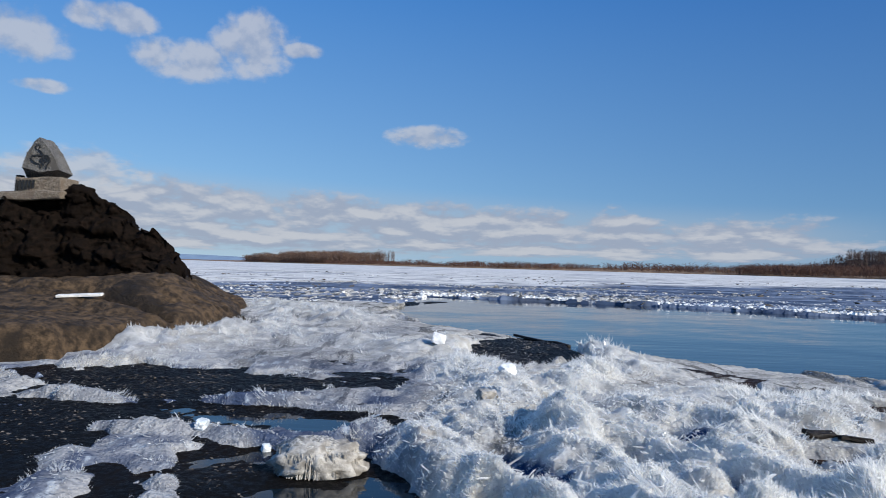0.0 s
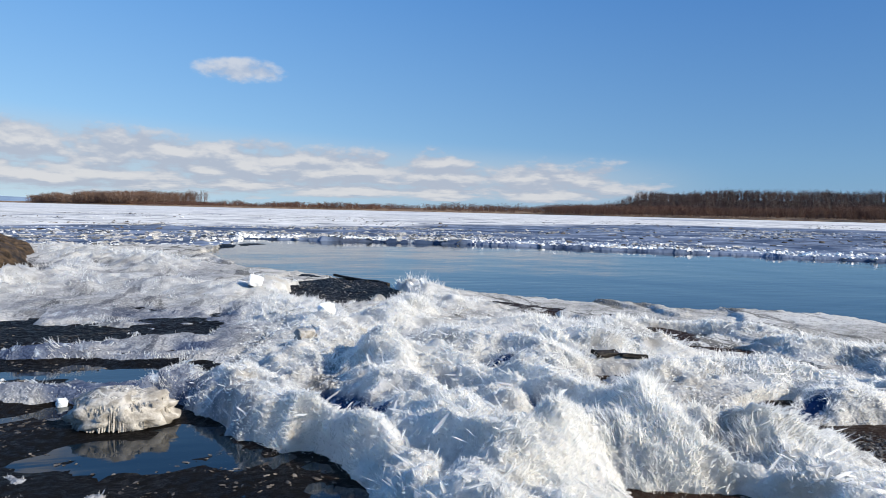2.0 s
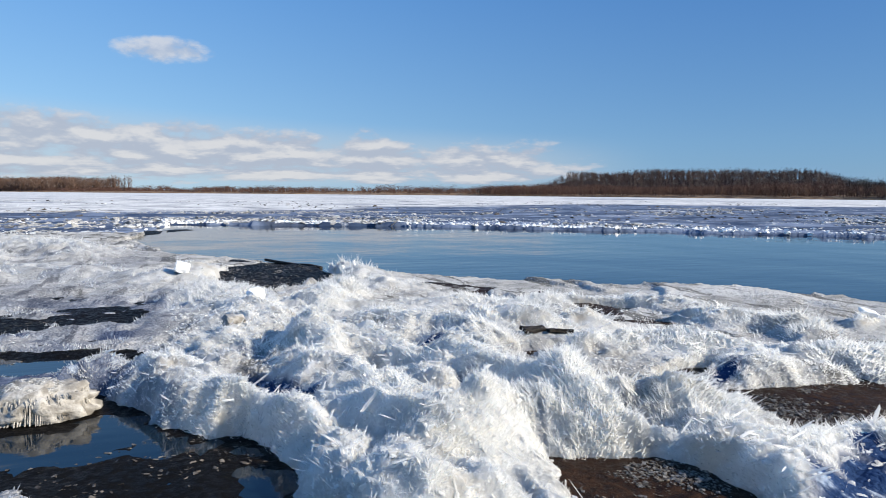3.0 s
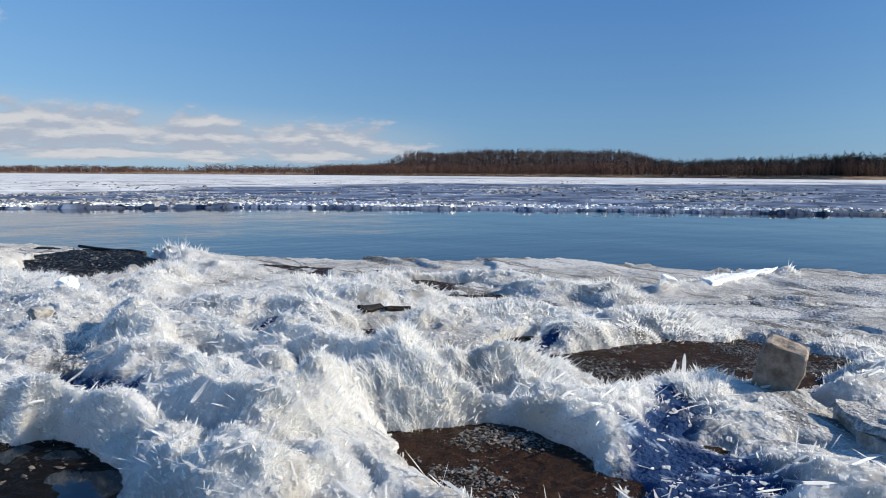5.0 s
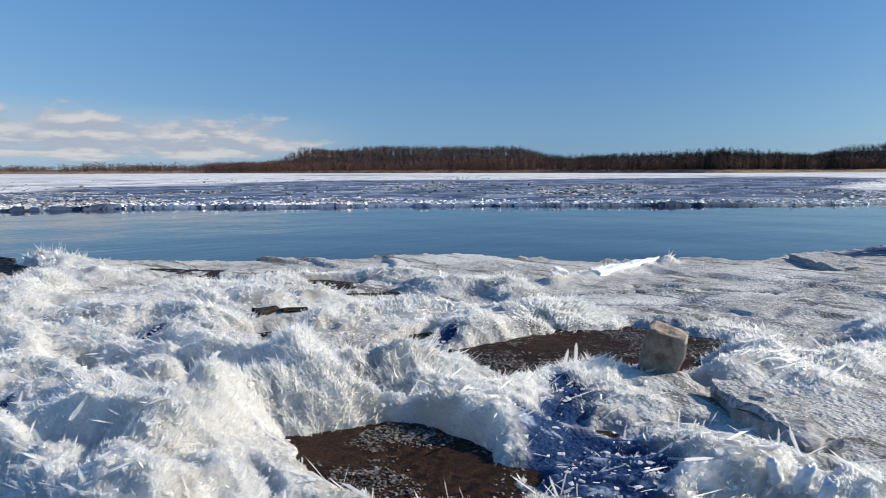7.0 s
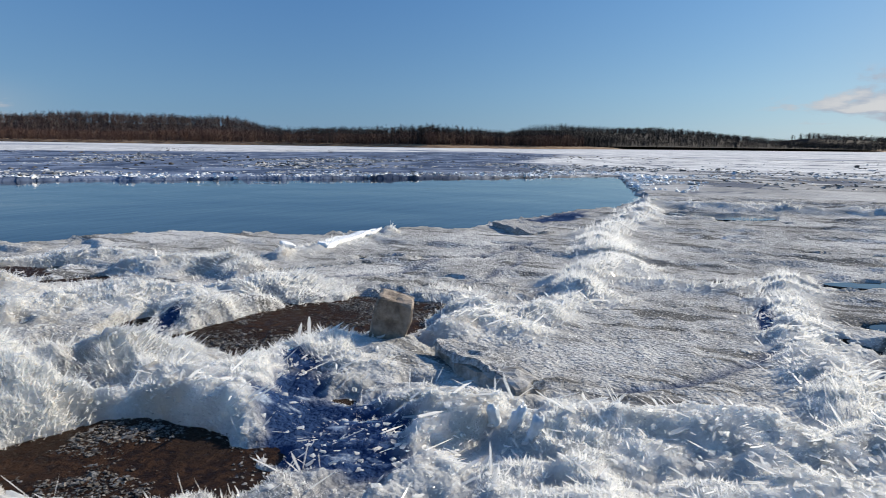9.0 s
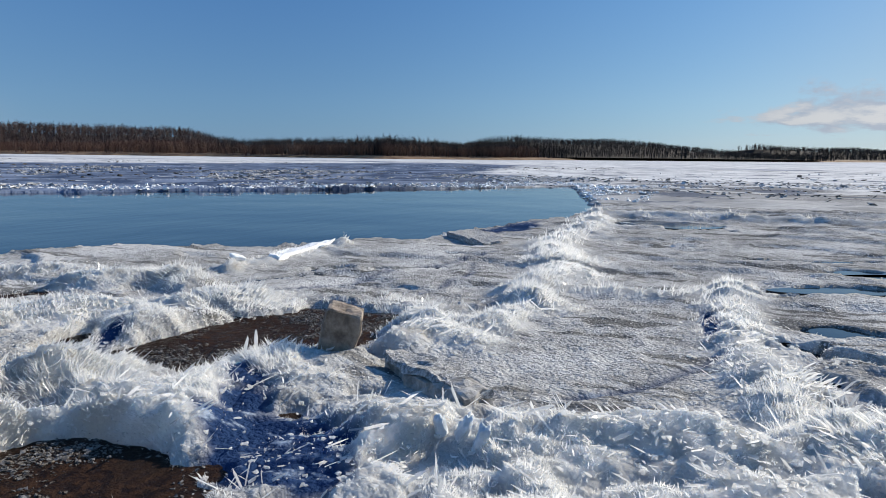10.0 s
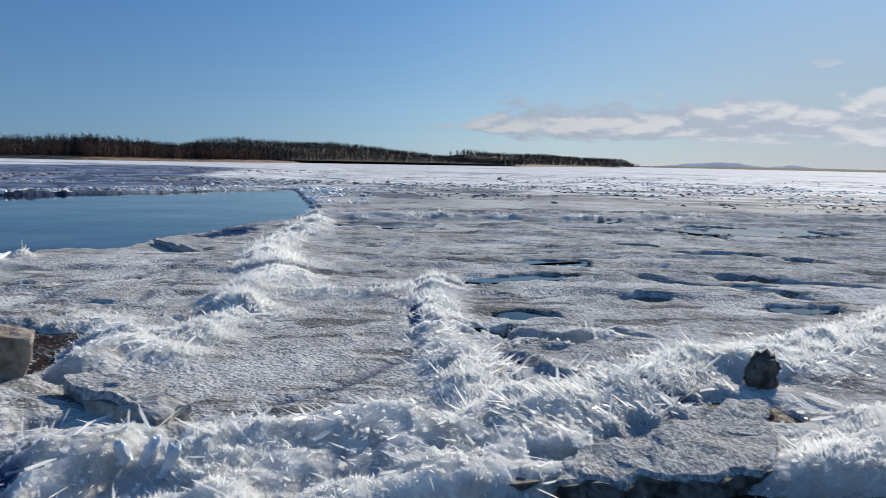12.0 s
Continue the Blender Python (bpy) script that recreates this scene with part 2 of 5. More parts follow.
def make_water():
    m, t, p, co = material("river_water", 0.06, IOR=1.33)
    p.inputs["Base Color"].default_value = (0.003, 0.008, 0.014, 1)
    ripple = tex(t, co, 1.0, 3, 0.5, (0.9, 2.6, 1.0))
    slow = tex(t, co, 0.18, 2, 0.5)
    n = bumped(t, p, slow, 0.10, 0.6)
    bumped(t, p, ripple, 0.02, 0.28, n)
    return m


def make_mud():
    m, t, p, co = material("wet_mud", 0.4)
    a, b, c = tex(t, co, 1.2, 5), tex(t, co, 14.0, 6, 0.65), tex(t, co, 80.0, 3)
    col = mixc(t, ramp(t, b, 0.35, 0.68), (0.009, 0.0045, 0.003), (0.040, 0.020, 0.0115))
    colour(t, p, mixc(t, ramp(t, a, 0.45, 0.65), col, (0.020, 0.0115, 0.0075)))
    wet = nd(t, "ShaderNodeAttribute", attribute="wet").outputs["Fac"]
    dry = p.inputs["Base Color"].links[0].from_socket
    colour(t, p, mixc(t, wet, dry, (0.004, 0.0034, 0.003)))
    p.inputs["Specular IOR Level"].default_value = 0.07
    t.links.new(ramp(t, b, 0.35, 0.65, 0.4, 0.8), p.inputs["Roughness"])
    n = bumped(t, p, b, 0.03, 0.8)
    bumped(t, p, c, 0.006, 0.7, n)
    return m


def make_rock(name, dark, light, stain, rough=0.75, scale=1.0, gloss=0.2):
    m, t, p, co = material(name, rough)
    a, b, c = tex(t, co, 0.9 * scale, 6, 0.6), tex(t, co, 6.0 * scale, 8, 0.68), tex(t, co, 60.0, 4)
    col = mixc(t, ramp(t, b, 0.34, 0.68), dark, light)
    colour(t, p, mixc(t, ramp(t, a, 0.48, 0.62), col, stain))
    p.inputs["Specular IOR Level"].default_value = gloss
    crack = nd(t, "ShaderNodeTexVoronoi", feature="DISTANCE_TO_EDGE", Vector=nd(t, "ShaderNodeMapping", Vector=co, Scale=(1, 1, 1.6)).outputs[0], Scale=1.3 * scale)
    n = bumped(t, p, ramp(t, crack.outputs[0], 0.0, 0.06), 0.03, 0.2)
    n = bumped(t, p, b, 0.10, 0.8, n)
    bumped(t, p, c, 0.008, 0.7, n)
    return m


def make_plain(name, a, b, scale, rough=0.6, bump=0.01, gloss=0.3):
    m, t, p, co = material(name, rough, Specular_IOR_Level=gloss)
    n = tex(t, co, scale, 6, 0.62)
    colour(t, p, mixc(t, ramp(t, n, 0.34, 0.68), a, b))
    bumped(t, p, n, bump, 0.8)
    return m


def make_bark(name, a, b, birch=None):
    m, t, p, co = material(name, 0.85)
    v = nd(t, "ShaderNodeNewGeometry").outputs["Random Per Island"]
    col = mixc(t, v, a, b)
    if birch:
        col = mixc(t, ramp(t, v, 0.93, 0.96), col, birch)
    colour(t, p, col)
    return m


ICE, FAR_ICE, NEEDLE, WATER, MUD = make_ice_sheet(), make_far_ice(), make_needles(), make_water(), make_mud()
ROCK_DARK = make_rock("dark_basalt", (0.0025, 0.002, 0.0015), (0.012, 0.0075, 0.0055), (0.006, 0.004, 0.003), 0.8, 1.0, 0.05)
ROCK_TAN = make_rock("tan_rock", (0.014, 0.0095, 0.0055), (0.098, 0.064, 0.037), (0.016, 0.011, 0.007))
STONE_GREY = make_rock("grey_granite", (0.07, 0.068, 0.065), (0.21, 0.20, 0.185), (0.10, 0.09, 0.08), 0.7, 3.0)
STONE_PALE = make_rock("pale_granite", (0.11, 0.09, 0.07), (0.27, 0.225, 0.18), (0.15, 0.115, 0.085), 0.75, 3.0)
BLACK_PAINT = make_plain("black_paint", (0.012, 0.012, 0.012), (0.03, 0.03, 0.03), 20.0, 0.5, 0.002)
WHITE_BOARD = make_plain("weathered_white_board", (0.55, 0.54, 0.52), (0.78, 0.77, 0.75), 9.0, 0.55, 0.003)
DARK_WOOD = make_plain("wet_dark_wood", (0.005, 0.004, 0.0035), (0.018, 0.013, 0.010), 18.0, 0.6, 0.01, 0.2)
DIRTY_ICE = make_plain("dirty_ice", (0.18, 0.165, 0.145), (0.44, 0.42, 0.39), 9.0, 0.6, 0.03, 0.2)
CLEAR_ICE = make_plain("grey_clear_ice", (0.42, 0.46, 0.49), (0.74, 0.78, 0.81), 6.0, 0.2, 0.02)
WHITE_ICE = make_plain("white_ice", (0.74, 0.74, 0.73), (0.90, 0.895, 0.88), 12.0, 0.35, 0.02)
SILT_ICE = make_plain("brown_silty_ice", (0.11, 0.08, 0.058), (0.30, 0.24, 0.185), 8.0, 0.5, 0.03, 0.3)
SLUSH = make_plain("wet_grey_slush", (0.05, 0.045, 0.04), (0.20, 0.19, 0.18), 30.0, 0.5, 0.02, 0.3)
DRIFT = make_plain("pale_drift_ice", (0.40, 0.42, 0.45), (0.62, 0.63, 0.64), 6.0, 0.8, 0.03, 0.1)
DARK_ICE = make_plain("silty_dark_ice", (0.03, 0.025, 0.022), (0.16, 0.14, 0.12), 10.0, 0.65, 0.03, 0.15)
GRANULAR = make_plain("granular_ice", (0.20, 0.196, 0.19), (0.56, 0.55, 0.53), 34.0, 0.9, 0.06, 0.0)
BANK = make_plain("dry_grass_bank", (0.10, 0.055, 0.030), (0.26, 0.17, 0.10), 0.22, 0.9, 0.3)
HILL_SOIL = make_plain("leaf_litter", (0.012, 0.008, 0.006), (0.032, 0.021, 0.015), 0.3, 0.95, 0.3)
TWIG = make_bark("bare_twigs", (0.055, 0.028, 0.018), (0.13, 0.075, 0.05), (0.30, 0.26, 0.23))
# darker copies of the bare twigs, shade painted in for woods against the sun
BACKLIT_TWIG = make_bark("backlit_twigs", (0.0045, 0.003, 0.0027), (0.013, 0.0085, 0.0072), (0.04, 0.034, 0.03))
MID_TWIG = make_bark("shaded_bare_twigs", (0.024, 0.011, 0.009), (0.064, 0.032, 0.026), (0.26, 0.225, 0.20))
SHRUB = make_bark("willow_shrub", (0.040, 0.017, 0.011), (0.110, 0.050, 0.031))
# the haze of distance is put into this hill colour
HAZE_HILL = make_plain("haze_blue_hill", (0.13, 0.19, 0.28), (0.17, 0.24, 0.33), 0.01, 1.0, 0.1)


# ---- tools for meshes ----
def lattice(ix, iy, seed):
    h = (ix.astype(np.int64) * 374761393 + iy.astype(np.int64) * 668265263 + seed * 974711) & 0xFFFFFFFF
    h = ((h ^ (h >> 13)) * 1274126177) & 0xFFFFFFFF
    return ((h ^ (h >> 16)) & 0xFFFF) / 32767.5 - 1.0


def vnoise(x, y, seed=0):
    ix, iy = np.floor(x), np.floor(y)
    fx, fy = x - ix, y - iy
    ux, uy = fx * fx * fx * (fx * (fx * 6 - 15) + 10), fy * fy * fy * (fy * (fy * 6 - 15) + 10)
    a, b = lattice(ix, iy, seed), lattice(ix + 1, iy, seed)
    c, d = lattice(ix, iy + 1, seed), lattice(ix + 1, iy + 1, seed)
    return (a + (b - a) * ux) * (1 - uy) + (c + (d - c) * ux) * uy


def fbm(x, y, freq, octaves=4, seed=0):
    out, amp = 0.0, 0.5
    for k in range(octaves):
        out = out + amp * vnoise(x * freq + 17.3 * k, y * freq - 9.1 * k, seed + k)
        amp, freq = amp * 0.5, freq * 2.03
    return out


def step(v, lo, hi):
    s = np.clip((v - lo) / (hi - lo), 0, 1)
    return s * s * (3 - 2 * s)


def far_from(x, y, pts):
    """The distance to a polyline."""
    best = np.full(np.shape(x), 1e9)
    for (ax, ay), (bx, by) in zip(pts[:-1], pts[1:]):
        dx, dy = bx - ax, by - ay
        s = np.clip(((x - ax) * dx + (y - ay) * dy) / (dx * dx + dy * dy), 0, 1)
        best = np.minimum(best, np.hypot(x - ax - s * dx, y - ay - s * dy))
    return best


def inside(x, y, pts):
    """The signed distance to a polygon, positive inside."""
    flip = np.zeros(np.shape(x), bool)
    for (ax, ay), (bx, by) in zip(pts, pts[1:] + pts[:1]):
        if ay != by:
            flip ^= ((ay > y) != (by > y)) & (x < (bx - ax) * (y - ay) / (by - ay) + ax)
    return far_from(x, y, pts + pts[:1]) * np.where(flip, 1, -1)


def mesh_of(name, verts, faces, mat, smooth=True, attrs=None):
    me = bpy.data.meshes.new(name)
    verts, faces = np.asarray(verts, np.float32), np.asarray(faces, np.int32)
    n, k = faces.shape
    me.vertices.add(len(verts))
    me.vertices.foreach_set("co", verts.ravel())
    me.loops.add(n * k)
    me.loops.foreach_set("vertex_index", faces.ravel())
    me.polygons.add(n)
    me.polygons.foreach_set("loop_start", np.arange(0, n * k, k, dtype=np.int32))
    me.update(calc_edges=True)
    me.polygons.foreach_set("use_smooth", np.full(n, smooth))
    for key, v in (attrs or {}).items():
        me.attributes.new(key, "FLOAT", "POINT").data.foreach_set("value", np.asarray(v, np.float32))
    me.materials.append(mat)
    return me


def sheet(xs, ys, height, keep=None):
    """Vertices and quads of a height sheet over the grid xs, ys; keep(x, y, z) picks the quads."""
    gx, gy = np.meshgrid(xs, ys)
    gz = height(gx, gy)
    n, m = gx.shape
    idx = np.arange(n * m).reshape(n, m)
    quads = np.stack([idx[:-1, :-1], idx[:-1, 1:], idx[1:, 1:], idx[1:, :-1]], -1).reshape(-1, 4)
    v = np.stack([gx, gy, gz], -1).reshape(-1, 3)
    if keep is not None:
        c = v[quads].mean(1)
        quads = quads[keep(c[:, 0], c[:, 1], v[quads][:, :, 2].max(1))]
        used = np.unique(quads)
        back = np.zeros(len(v), np.int64)
        back[used] = np.arange(len(used))
        v, quads = v[used], back[quads]
    return v, quads


def part(name, bm, mat, parent=None, label="", smooth=False):
    me = bpy.data.meshes.new(name)
    bmesh.ops.recalc_face_normals(bm, faces=bm.faces)
    bm.to_mesh(me)
    bm.free()
    me.materials.append(mat)
    me.polygons.foreach_set("use_smooth", np.full(len(me.polygons), smooth))
    ob = new(name, me)
    if parent:
        ob.parent = parent
    if label:
        ob["label"] = label
    return ob


def lump(sx, sy, sz, rough=0.12, freq=3.0, seed=0, cuts=3, square=0.0, flat_base=False):
    """An uneven stone- or ice-like body; square above 0 makes it boxy."""
    bm = bmesh.new()
    bmesh.ops.create_icosphere(bm, subdivisions=cuts, radius=1.0)
    for v in bm.verts:
        d = v.co.normalized()
        if square:
            big = max(abs(d.x), abs(d.y), abs(d.z))
            d = d.lerp(d / big, square)
        k = 1 + rough * noise.fractal(d * freq + Vector((seed * 3.7, seed, 0)), 0.8, 2.0, 4)
        v.co = Vector((d.x * sx * k, d.y * sy * k, d.z * sz * k))
        if flat_base:
            v.co.z = max(v.co.z, -0.3 * sz)
    return bm


def box(sx, sy, sz, bevel=0.0, at=(0, 0, 0)):
    bm = bmesh.new()
    bmesh.ops.create_cube(bm, size=1.0)
    bmesh.ops.scale(bm, vec=(sx, sy, sz), verts=bm.verts)
    if bevel:
        bmesh.ops.bevel(bm, geom=bm.edges[:], offset=bevel, segments=2, affect="EDGES", profile=0.6)
    bmesh.ops.translate(bm, vec=at, verts=bm.verts)
    return bm


def roughen(bm, amount, freq, seed=0, cuts=0):
    if cuts:
        bmesh.ops.subdivide_edges(bm, edges=bm.edges[:], cuts=cuts, use_grid_fill=True)
    for v in bm.verts:
        v.co += amount * Vector(noise.turbulence_vector(v.co * freq + Vector((seed, 0, seed * 2.1)), 3, False))
    return bm


rng = np.random.default_rng(7)

# ---- plan of the river's edge ----
LEAD_NEAR = [(-2.1, 26.2), (-0.8, 20.8), (1.65, 17.5), (4.07, 14.3), (6.1, 12.1), (8.2, 10.4), (9.9, 9.0), (11.2, 6.6), (13.0, 5.2), (15.7, 4.75), (17.8, 3.9), (20.5, 3.05)]
LEAD_FAR = [(23.5, 3.3), (30.0, 5.0), (41.0, 7.4), (33.4, 12.4), (27.9, 18.2), (20.0, 25.8), (10.5, 33.2), (-0.9, 38.0)]
LEAD = LEAD_NEAR + LEAD_FAR
SHORE = [(-1800, 3300), (-700, 1900), (-320, 1047), (-60, 620), (85, 480), (165, 340), (205, 200), (228, 110), (262, 75), (450, 20), (500, -62), (1100, -318)]

# heaps of candle ice: line, half-width, height, share of loose crystals
RIDGES = [
    ([(-5.8, 9.6), (-5.5, 11.5), (-5.2, 13.2), (-3.9, 14.1), (-2.9, 15.5)], 0.6, 0.16, 0.5),
    ([(-5.35, 13.5), (-4.5, 15.6), (-4.4, 18.2), (-5.4, 22.5)], 0.5, 0.22, 0.6),
    ([(-5.95, 12.6), (-5.35, 14.2), (-4.8, 15.8)], 0.5, 0.38, 0.6),
    ([(-6.4, 25.0), (-4.2, 22.6), (-2.4, 19.4)], 0.9, 0.34, 0.7),
    ([(-2.9, 15.5), (-1.2, 13.8), (0.0, 12.9)], 0.8, 0.22, 0.5),
    ([(-4.9, 8.5), (-3.3, 8.2), (-1.9, 8.5)], 0.2, 0.10, 0.5),
    ([(-3.5, 6.8), (-2.4, 6.9), (-1.4, 6.35)], 0.2, 0.09, 0.35),
    ([(-2.9, 6.1), (-2.2, 5.7), (-2.0, 5.0)], 0.28, 0.04, 0.15),
    ([(-3.6, 6.9), (-3.2, 5.9), (-2.9, 5.2), (-2.9, 4.2)], 0.3, 0.07, 0.42),
    ([(-3.2, 6.6), (-2.4, 6.1), (-2.3, 5.3), (-2.2, 4.6)], 0.34, 0.05, 0.35),
    
    ([(-1.1, 5.65), (-0.94, 6.3), (-0.7, 6.8)], 0.22, 0.18, 0.8),
    ([(-0.2, 6.4), (0.15, 5.4), (0.55, 4.6), (0.9, 3.9), (1.2, 3.1)], 0.38, 0.22, 1.0),
    ([(1.2, 7.2), (1.12, 5.8), (1.25, 4.7), (1.5, 3.7)], 0.45, 0.29, 1.0),
    ([(1.2, 7.2), (1.85, 6.1), (2.0, 5.1)], 0.35, 0.24, 0.8),
    ([(2.4, 5.8), (2.45, 4.8), (2.7, 4.3)], 0.35, 0.34, 1.0),
    ([(1.9, 4.0), (2.15, 4.15), (2.5, 4.05), (2.75, 3.6)], 0.3, 0.26, 1.0),
    ([(1.95, 4.3), (1.62, 3.5), (1.5, 2.8)], 0.3, 0.14, 0.9),
    ([(3.2, 4.15), (3.55, 3.9)], 0.4, 0.32, 1.0),
    ([(3.3, 3.8), (3.3, 3.2), (3.25, 2.9)], 0.36, 0.13, 1.0),
    ([(3.5, 3.0), (4.1, 3.1), (4.5, 2.9)], 0.2, 0.07, 1.0),
    ([(4.2, 2.55), (3.95, 2.3)], 0.18, 0.05, 0.5),
    ([(1.7, 9.5), (2.3, 10.6)], 0.5, 0.26, 0.8),
    ([(3.2, 11.6), (2.9, 13.6)], 0.6, 0.28, 0.7),
    ([(-0.1, 15.0), (0.3, 14.0)], 0.5, 0.26, 0.6),
    ([(0.4, 7.1), (0.9, 8.8), (0.3, 11.0)], 0.5, 0.24, 0.6),
    ([(2.2, 8.0), (2.8, 7.2), (3.0, 6.6)], 0.45, 0.2, 0.8),
    ([(3.4, 7.7), (4.0, 7.3), (4.8, 7.4)], 0.35, 0.2, 0.8),
    ([(3.4, 9.6), (4.8, 8.8), (5.7, 9.1), (7.0, 8.3)], 0.35, 0.16, 0.7),
    ([(6.3, 7.1), (6.8, 6.5), (6.9, 5.9)], 0.35, 0.18, 0.8),
    ([(3.9, 5.9), (4.6, 6.0), (5.3, 5.2), (5.0, 4.8)], 0.4, 0.18, 0.8),
    ([(5.8, 5.0), (6.4, 4.6)], 0.4, 0.16, 0.8),
    ([(6.5, 2.8), (6.0, 2.3), (5.7, 1.75)], 0.24, 0.15, 0.9),
    ([(5.5, 2.3), (6.2, 2.15), (6.4, 1.75), (7.6, 1.55)], 0.20, 0.15, 0.95),
    ([(7.5, 1.6), (8.2, 2.0), (9.5, 1.6)], 0.28, 0.18, 0.95),
    ([(9.5, 1.6), (12.4, 2.5), (16.8, 2.4), (19.8, 2.7)], 0.36, 0.20, 0.9),
    ([(9.7, -0.5), (7.4, -0.4), (5.6, -0.55), (4.8, -0.7), (4.35, -0.95)], 0.25, 0.15, 0.8),
    ([(8.6, 1.3), (8.6, 0.2), (9.2, -0.4)], 0.2, 0.08, 0.5),
    ([(3.62, 1.7), (3.62, 1.4), (3.65, 0.95), (3.85, 0.4), (4.0, 0.0), (4.05, -0.5), (4.4, -1.05)], 0.32, 0.24, 0.9),
    ([(4.4, -1.05), (4.95, -1.75), (5.55, -2.6), (5.8, -3.4), (6.9, -5.0), (8.0, -6.4)], 0.32, 0.2, 0.8),
    ([(3.4, 1.6), (3.1, 1.2), (2.95, 0.5)], 0.4, 0.2, 0.9),
    ([(3.3, 0.0), (3.5, -0.6), (3.9, -1.1)], 0.3, 0.18, 0.8),
    ([(6.6, -1.75), (6.75, -2.3)], 0.12, 0.06, 1.0),
    ([(3.65, -2.45), (3.9, -2.9), (4.3, -3.4)], 0.24, 0.14, 0.95),
    ([(8.05, 6.15), (8.5, 6.35), (8.95, 6.1)], 0.16, 0.10, 0.9),
    ([(11.0, 6.0), (11.35, 6.2)], 0.16, 0.10, 0.9),
    ([(6.4, 2.75), (6.1, 2.55)], 0.16, 0.16, 0.8),
    ([(8.3, 6.3), (10.4, 6.2)], 0.25, 0.09, 0.5),
    ([(19.8, 2.7), (20.3, -1.1), (20.9, -4.6), (21.5, -9.2), (22.2, -15.5), (25.0, -32.0)], 0.3, 0.22, 0.5),
]

# gaps in the ice: centre, half-axes, turn, and how far the bed lies below the mud there
GAPS = [
    (-4.45, 9.8, 1.4, 0.85, -15, 0.0), (-2.5, 9.9, 0.55, 0.36, -10, 0.0), (-2.0, 7.75, 1.1, 0.26, -14, 0.2), (-4.6, 6.7, 0.75, 1.2, 20, 0.0),
    (-1.3, 5.6, 0.75, 0.5, -30, 0.2), (-0.41, 4.64, 0.95, 0.42, -42, 0.2), (0.10, 4.15, 0.34, 0.24, -42, 0.0), (0.5, 3.3, 0.16, 0.35, 20, 0.0),
    (1.9, 14.7, 1.05, 2.3, -14, 0.0), (2.60, 2.92, 0.27, 0.50, 16, 0.0), (5.35, 3.68, 1.15, 0.44, -22, 0.0), (6.35, 3.1, 0.26, 0.34, 0, 0.0),
    (2.2, 6.45, 0.42, 0.10, -25, 0.0), (1.78, 7.0, 0.30, 0.07, -20, 0.0), (4.48, 5.06, 0.22, 0.09, 20, 0.0), (5.9, 8.7, 0.55, 0.13, -30, 0.0), (3.4, 7.85, 0.3, 0.08, -20, 0.0), (5.7, 7.4, 0.4, 0.10, -35, 0.0),
    (7.0, -0.85, 0.21, 0.09, 80, 0.3), (6.6, -1.45, 0.30, 0.12, 70, 0.3),
    (12.0, -2.6, 0.36, 0.52, 5, 0.4), (10.0, -1.75, 0.20, 0.76, 18, 0.4), (7.75, -1.46, 0.20, 0.26, 10, 0.4), (8.75, -3.3, 0.20, 0.28, 0, 0.4),
    (13.2, -5.9, 0.19, 0.35, 0, 0.4), (13.0, -6.5, 0.14, 0.19, 0, 0.4), (12.5, -7.25, 0.12, 0.22, 0, 0.4), (9.75, -4.7, 0.11, 0.55, 10, 0.4),
    (8.35, -4.95, 0.17, 0.33, 5, 0.4), (18.3, 0.75, 0.8, 1.15, 5, 0.4), (18.2, -9.0, 1.2, 1.75, 12, 0.4), (4.6, 7.9, 0.45, 0.13, -30, 0.2), (3.2, -1.65, 0.2, 0.75, 6, 0.0), (3.15, -0.65, 0.12, 0.28, 10, 0.0),
]

SLITS = [(9.05, 4.22, 9.75, 3.75, 0.05), (8.82, 5.26, 9.24, 4.94, 0.05), (9.09, 4.50, 9.27, 4.34, 0.05), (7.11, 5.89, 8.25, 5.18, 0.05), (10.15, -3.93, 9.15, -5.12, 0.07), (10.58, -4.71, 10.04, -6.35, 0.06), (8.2, -4.41, 8.08, -4.97, 0.06), (6.85, -2.15, 6.6, -2.45, 0.05), (19.9, -5.2, 22.0, -6.8, 0.2),
              (13.2, -5.2, 13.0, -6.4, 0.12), (16.1, -9.0, 17.6, -11.2, 0.25), (14.4, -4.6, 14.2, -5.6, 0.12), (11.8, -2.2, 12.2, -3.2, 0.12), (9.0, 0.3, 9.3, -0.9, 0.07), (12.6, -1.1, 13.4, -2.6, 0.08)]
for ax, ay, bx, by, wide in SLITS:
    GAPS.append(((ax + bx) / 2, (ay + by) / 2, math.hypot(bx - ax, by - ay) / 2, wide, math.degrees(math.atan2(by - ay, bx - ax)), 0.4))

